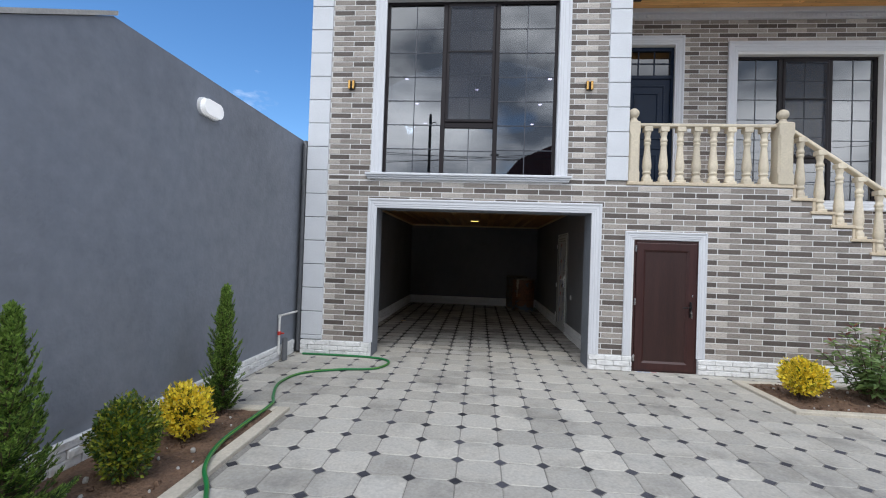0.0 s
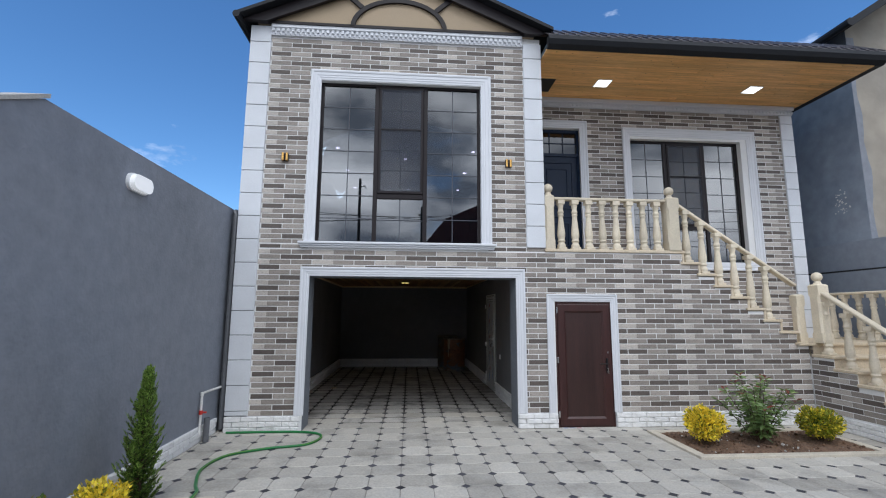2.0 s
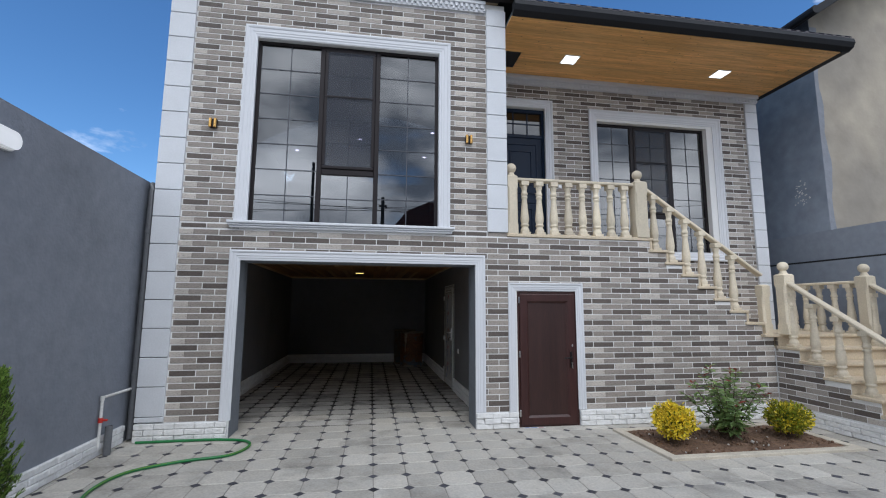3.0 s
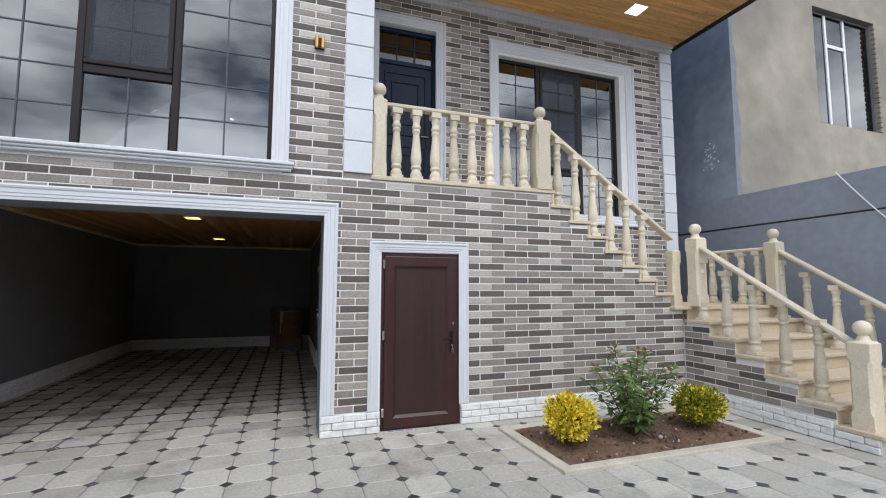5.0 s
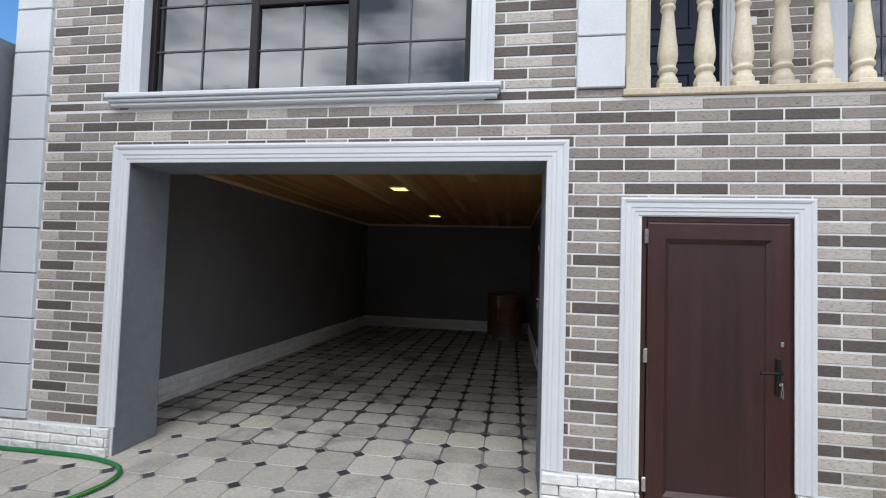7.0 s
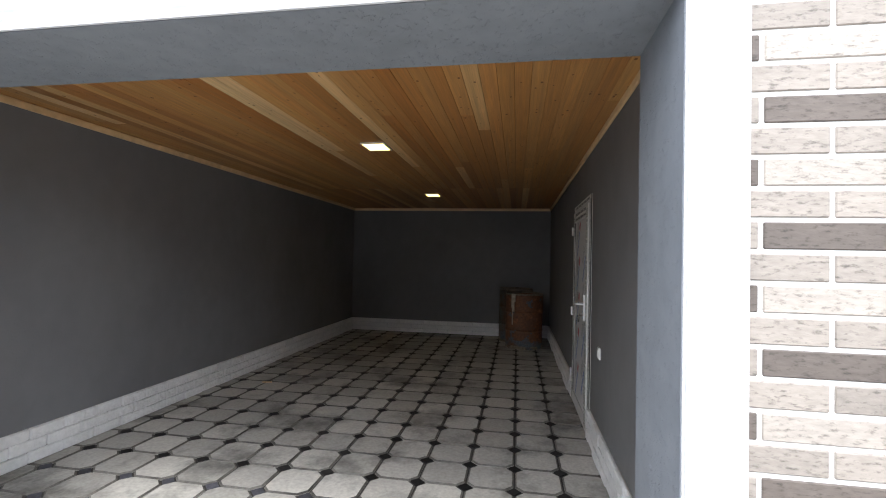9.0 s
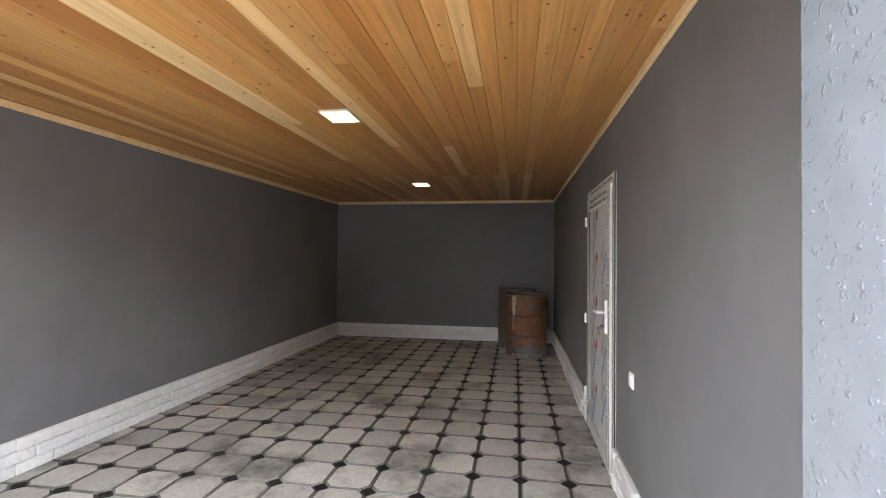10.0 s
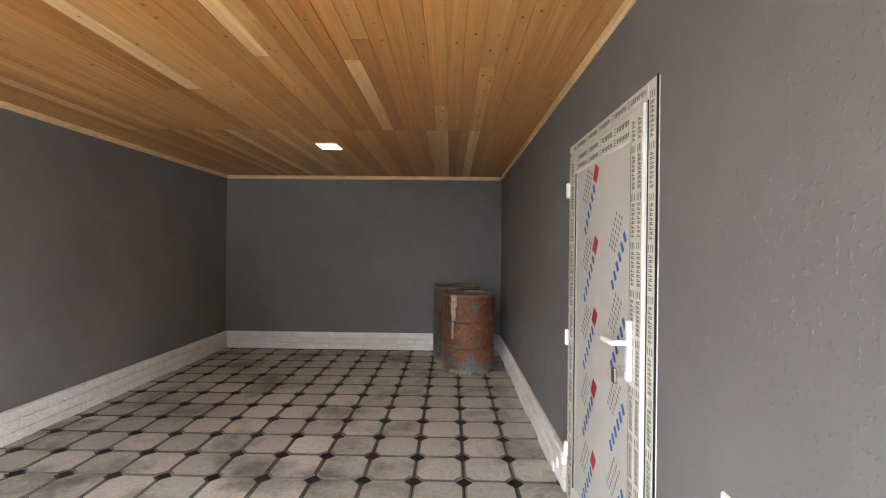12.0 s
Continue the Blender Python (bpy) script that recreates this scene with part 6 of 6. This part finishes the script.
pl = setting("baseboard_right", Geo().box(RWALL - 0.004, RWALL + 0.002, -4, 7.6, 0, 0.198), WHITE_STONE, "white split-brick plinth along the slate wall", "plinth")
plinth(pl, 1, RWALL, 1.0, 7.0, -0.03, thick=0.026, ln=0.24, seed=7)
GH = 0.245
pl = setting("baseboard_garage_1", Geo().box(GX0 - 0.002, GX0 + 0.004, 6.815, GBACK, 0, GH - 0.003), KERB, "white split-brick skirting in the garage", "skirting")
plinth(pl, 1, GX0, 6.815, GBACK, 0.028, h=GH, thick=0.024, ln=0.245, seed=8)
pl = setting("baseboard_garage_2", Geo().box(GX1 - 0.004, GX1 + 0.002, 6.815, 9.127, 0, GH - 0.003).box(GX1 - 0.004, GX1 + 0.002, 10.263, GBACK, 0, GH - 0.003), KERB, "white split-brick skirting in the garage", "skirting")
plinth(pl, 1, GX1, 6.815, 9.127, -0.028, h=GH, thick=0.024, ln=0.245, seed=9)
plinth(pl, 1, GX1, 10.263, GBACK, -0.028, h=GH, thick=0.024, ln=0.245, seed=10)
pl = setting("baseboard_garage_3", Geo().box(GX0 + 0.03, GX1 - 0.03, GBACK - 0.004, GBACK + 0.002, 0, GH - 0.003), WHITE_STONE, "white split-brick skirting on the back wall", "skirting")
plinth(pl, 0, GBACK, GX0 + 0.03, GX1 - 0.03, -0.022, h=GH, thick=0.018, ln=0.49, seed=11)

# ---- brick tiles ----
BL, BH, ZB, XJ = 0.3068, 0.0763, 0.2105, 2.8046
tone_rnd = random.Random(12)


def tone(r, k):
    """Light, mid or dark, by course and column, as the tiles repeat."""
    if tone_rnd.random() < 0.02:
        return tone_rnd.randrange(4)
    if r % 2 == 0:
        return 0 if k % 3 == 1 else 1
    if r % 4 == 3:
        return 3 if k % 3 == 0 else 2
    return 1 if k % 3 == 2 else 2


def tile_wall(parent, axis, face, a, b, z0, z1, holes, limit=None, near=None, sign=-1):
    """Courses of tiles from a to b; holes are (a, b, z0, z1); limit(z) gives the far end of a course; near(p, z) picks single pieces."""
    rest = Geo()
    r = int(math.floor((z0 - ZB) / BH))
    while ZB + r * BH < z1 - 0.012:
        lo, hi = max(z0, ZB + r * BH + 0.0058), min(z1, ZB + (r + 1) * BH - 0.0058)
        if hi - lo < 0.015:
            r += 1
            continue
        spans = [(a, min(b, limit(hi)) if limit else b)]
        for ha, hb, hz0, hz1 in holes:
            if lo < hz1 and hi > hz0:
                spans = [s for p, q in spans for s in ((p, min(q, ha)), (max(p, hb), q)) if s[1] - s[0] > 0.02]
        off = XJ - BL / 2 if r % 2 else XJ
        for p, q in spans:
            k = int(math.floor((p - off) / BL))
            while off + k * BL < q:
                # the panels of three tiles meet without a joint beside the light one
                ga = 0.0006 if r % 2 == 0 and k % 3 == 2 else 0.0056
                gb = 0.0006 if r % 2 == 0 and k % 3 == 1 else 0.0056
                c0, c1 = max(p, off + k * BL + ga), min(q, off + (k + 1) * BL - gb)
                if c1 - c0 > 0.018:
                    tn = tone(r, k)
                    m, z = (c0 + c1) / 2, (lo + hi) / 2
                    if near and near(m, z):
                        size = (c1 - c0, 0.014, hi - lo) if axis == 0 else (0.014, c1 - c0, hi - lo)
                        place = (m, face + 0.007, z) if axis == 0 else (face + 0.007, m, z)
                        piece("brick", parent, place, size, TONES[tn], 0.003)
                    elif axis == 0:
                        rest.box(c0, c1, face, face + 0.014, lo, hi, 0.003, tn)
                    else:
                        rest.box(face, face + 0.014, c0, c1, lo, hi, 0.003, tn)
                k += 1
        r += 1
    if rest.f:
        part("bricks", rest, TONES_I, parent, kind="stuff")


def stair_limit(z):
    """How far along x a course with its top at z can run below the steps."""
    x = STAIR_X - 0.012
    for k in range(UP_N):
        if z > DECK - UP_RISE * (k + 1) - 0.042:
            x = min(x, UP_X0 + UP_TREAD * k - 0.004 if k else UP_X0 - 0.004)
            break
    return x


HOLES = [(-1.59, 1.63, 0, 2.26), (2.09, 3.06, 0, 1.89), (-1.56, 1.14, 2.62, 5.37)]
tile_wall(wall_front, 0, FACE, -2.268, 6.2, 0.20, 2.592, HOLES, stair_limit, lambda x, z: 1.6 < x < 5.6 and z < 1.85)
tile_wall(wall_front, 0, FACE, -2.268, 2.02, 2.5925, 2.664, HOLES)
tile_wall(wall_front, 0, FACE, -2.268, 1.733, 2.668, 5.953, HOLES)
tile_wall(wall_porch, 0, PORCH, 2.056, 7.318, DECK, 5.618, [(2.27, 3.25, 2.6, 5.275), (4.10, 6.66, 2.54, 5.17)], near=lambda x, z: True)
tile_wall(wall_porch, 0, PORCH, 4.3, 7.318, LAND, DECK - 0.004, [(4.10, 6.66, 2.54, 5.17)])


def low_limit(z):
    y = FACE
    for k in range(LOW_N - 1):
        if z > LAND - LOW_RISE * (k + 1) - 0.042:
            return LOW_Y1 - LOW_TREAD * k
    return LOW_Y0


r = 0
while ZB + r * BH < LAND - 0.05:
    lo, hi = ZB + r * BH + 0.0058, ZB + (r + 1) * BH - 0.0058
    a = low_limit(hi) + 0.005
    off = 0.12 if r % 2 else 0.12 - BL / 2
    k = int(math.floor((a - off) / BL))
    while off + k * BL < FACE - 0.005:
        c0, c1 = max(a, off + k * BL + 0.004), min(FACE - 0.005, off + (k + 1) * BL - 0.004)
        if c1 - c0 > 0.02:
            piece("brick", wall_stair, (STAIR_X + 0.004, (c0 + c1) / 2, (lo + hi) / 2), (0.010, c1 - c0, hi - lo), TONES[tone(r, k)], 0.003)
        k += 1
    r += 1

# ---- paving ----
PX, PY, X0, Y0 = 0.3165, 0.3215, 0.21, 5.88
CUT = 0.052


def paver_rings(GAP, CH):
    def ring(dx, z):
        a, b, c = PX / 2 - GAP - dx, PY / 2 - GAP - dx, CUT - dx * 0.4
        return [(a, -b + c, z), (a, b - c, z), (a - c, b, z), (-a + c, b, z), (-a, b - c, z), (-a, -b + c, z), (-a + c, -b, z), (a - c, -b, z)]
    return ring(0, -0.03), ring(0, -CH), ring(CH, 0.0)


RINGS = (paver_rings(0.0032, 0.005), paver_rings(0.0050, 0.010))


def add_paver(g, x, y, dz, tilt=(0, 0), mi=0):
    k = len(g.v)
    for rg in RINGS[mi]:
        g.v += [(x + p[0], y + p[1], dz + p[2] + tilt[0] * p[0] + tilt[1] * p[1]) for p in rg]
    g.f.append(tuple(range(k + 16, k + 24)))
    for j in (0, 1):
        for i in range(8):
            i2 = (i + 1) % 8
            g.f.append((k + 8 * j + i, k + 8 * j + i2, k + 8 * j + 8 + i2, k + 8 * j + 8 + i))
    g.m += [mi] * 9 + [2 * mi] * 8


pv = Geo()
add_paver(pv, 0, 0, 0)
paver_mesh = pv.mesh("paver", [PAVER])
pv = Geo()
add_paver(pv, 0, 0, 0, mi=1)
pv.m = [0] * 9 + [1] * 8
paver_mesh_in = pv.mesh("paver", [PAVER_G, DIRT_SHADE_EDGE])
floor = setting("floor", Geo().box(LWALL, RWALL, -6.0, 6.74, -0.021, -0.0065).box(GX0, GX1, 6.741, 7.35, -0.021, -0.0075).box(GX0, GX1, 7.351, GBACK, -0.021, -0.013, mi=1), [SAND, BEDDING], "paved floor of octagonal concrete pavers with dark square inserts", "floor")
rest, ins = Geo(), Geo()
rr = random.Random(21)
for i in range(-12, 28):
    for j in range(-38, 27):
        x, y = X0 + (i + 0.5) * PX, Y0 + (j + 0.5) * PY
        inside = (GX0 - 0.1 < x < GX1 + 0.12 and 6.3 <= y < GBACK + 0.1)
        yard = LWALL - 0.1 < x < RWALL + 0.1 and -6 < y < 6.5
        if not (inside or yard):
            continue
        if (x < -1.80 and y < 4.02) or (3.40 < x < 5.72 and 4.94 < y < 6.02) or (x > STAIR_X + 0.2 and y > 4.7 and not inside):
            continue
        if not inside and y > 6.45 and not (-1.6 < x < 1.6):
            continue
        dz = rr.uniform(-0.0025, 0.0)
        tl = (rr.uniform(-0.008, 0.008), rr.uniform(-0.008, 0.008))
        # dirt in the joints, and shade painted as darker pavers, grow further in
        dark_copy = inside and rr.random() < (y - 6.8) / 1.0
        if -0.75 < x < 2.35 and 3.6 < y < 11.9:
            ob = new("paver", paver_mesh_in if dark_copy else paver_mesh)
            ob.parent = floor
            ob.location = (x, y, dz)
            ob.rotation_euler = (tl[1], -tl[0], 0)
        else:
            add_paver(rest, x, y, dz, tl, 1 if dark_copy else 0)
        cx, cy, s = X0 + i * PX, Y0 + j * PY, CUT - 0.006
        if not ((cx < -1.76 and cy < 4.06) or (3.36 < cx < 5.76 and 4.9 < cy < 6.05)):
            k = len(ins.v)
            zt, zb = -0.0045 + rr.uniform(-0.002, 0.002), -0.03
            ins.v += [(cx + s, cy, zt), (cx, cy + s, zt), (cx - s, cy, zt), (cx, cy - s, zt), (cx + s, cy, zb), (cx, cy + s, zb), (cx - s, cy, zb), (cx, cy - s, zb)]
            ins.f += [(k, k + 1, k + 2, k + 3)] + [(k + 4 + q, k + 4 + (q + 1) % 4, k + (q + 1) % 4, k + q) for q in range(4)]
            ins.m += [1 if cy > 8.0 else 0] * 5
part("pavers", rest, [PAVER_I, PAVER_GI, DIRT_SHADE_EDGE], floor, kind="stuff")
part("inserts", ins, [INSERT, INSERT_GARAGE], floor, "small dark square inserts", kind="stuff")
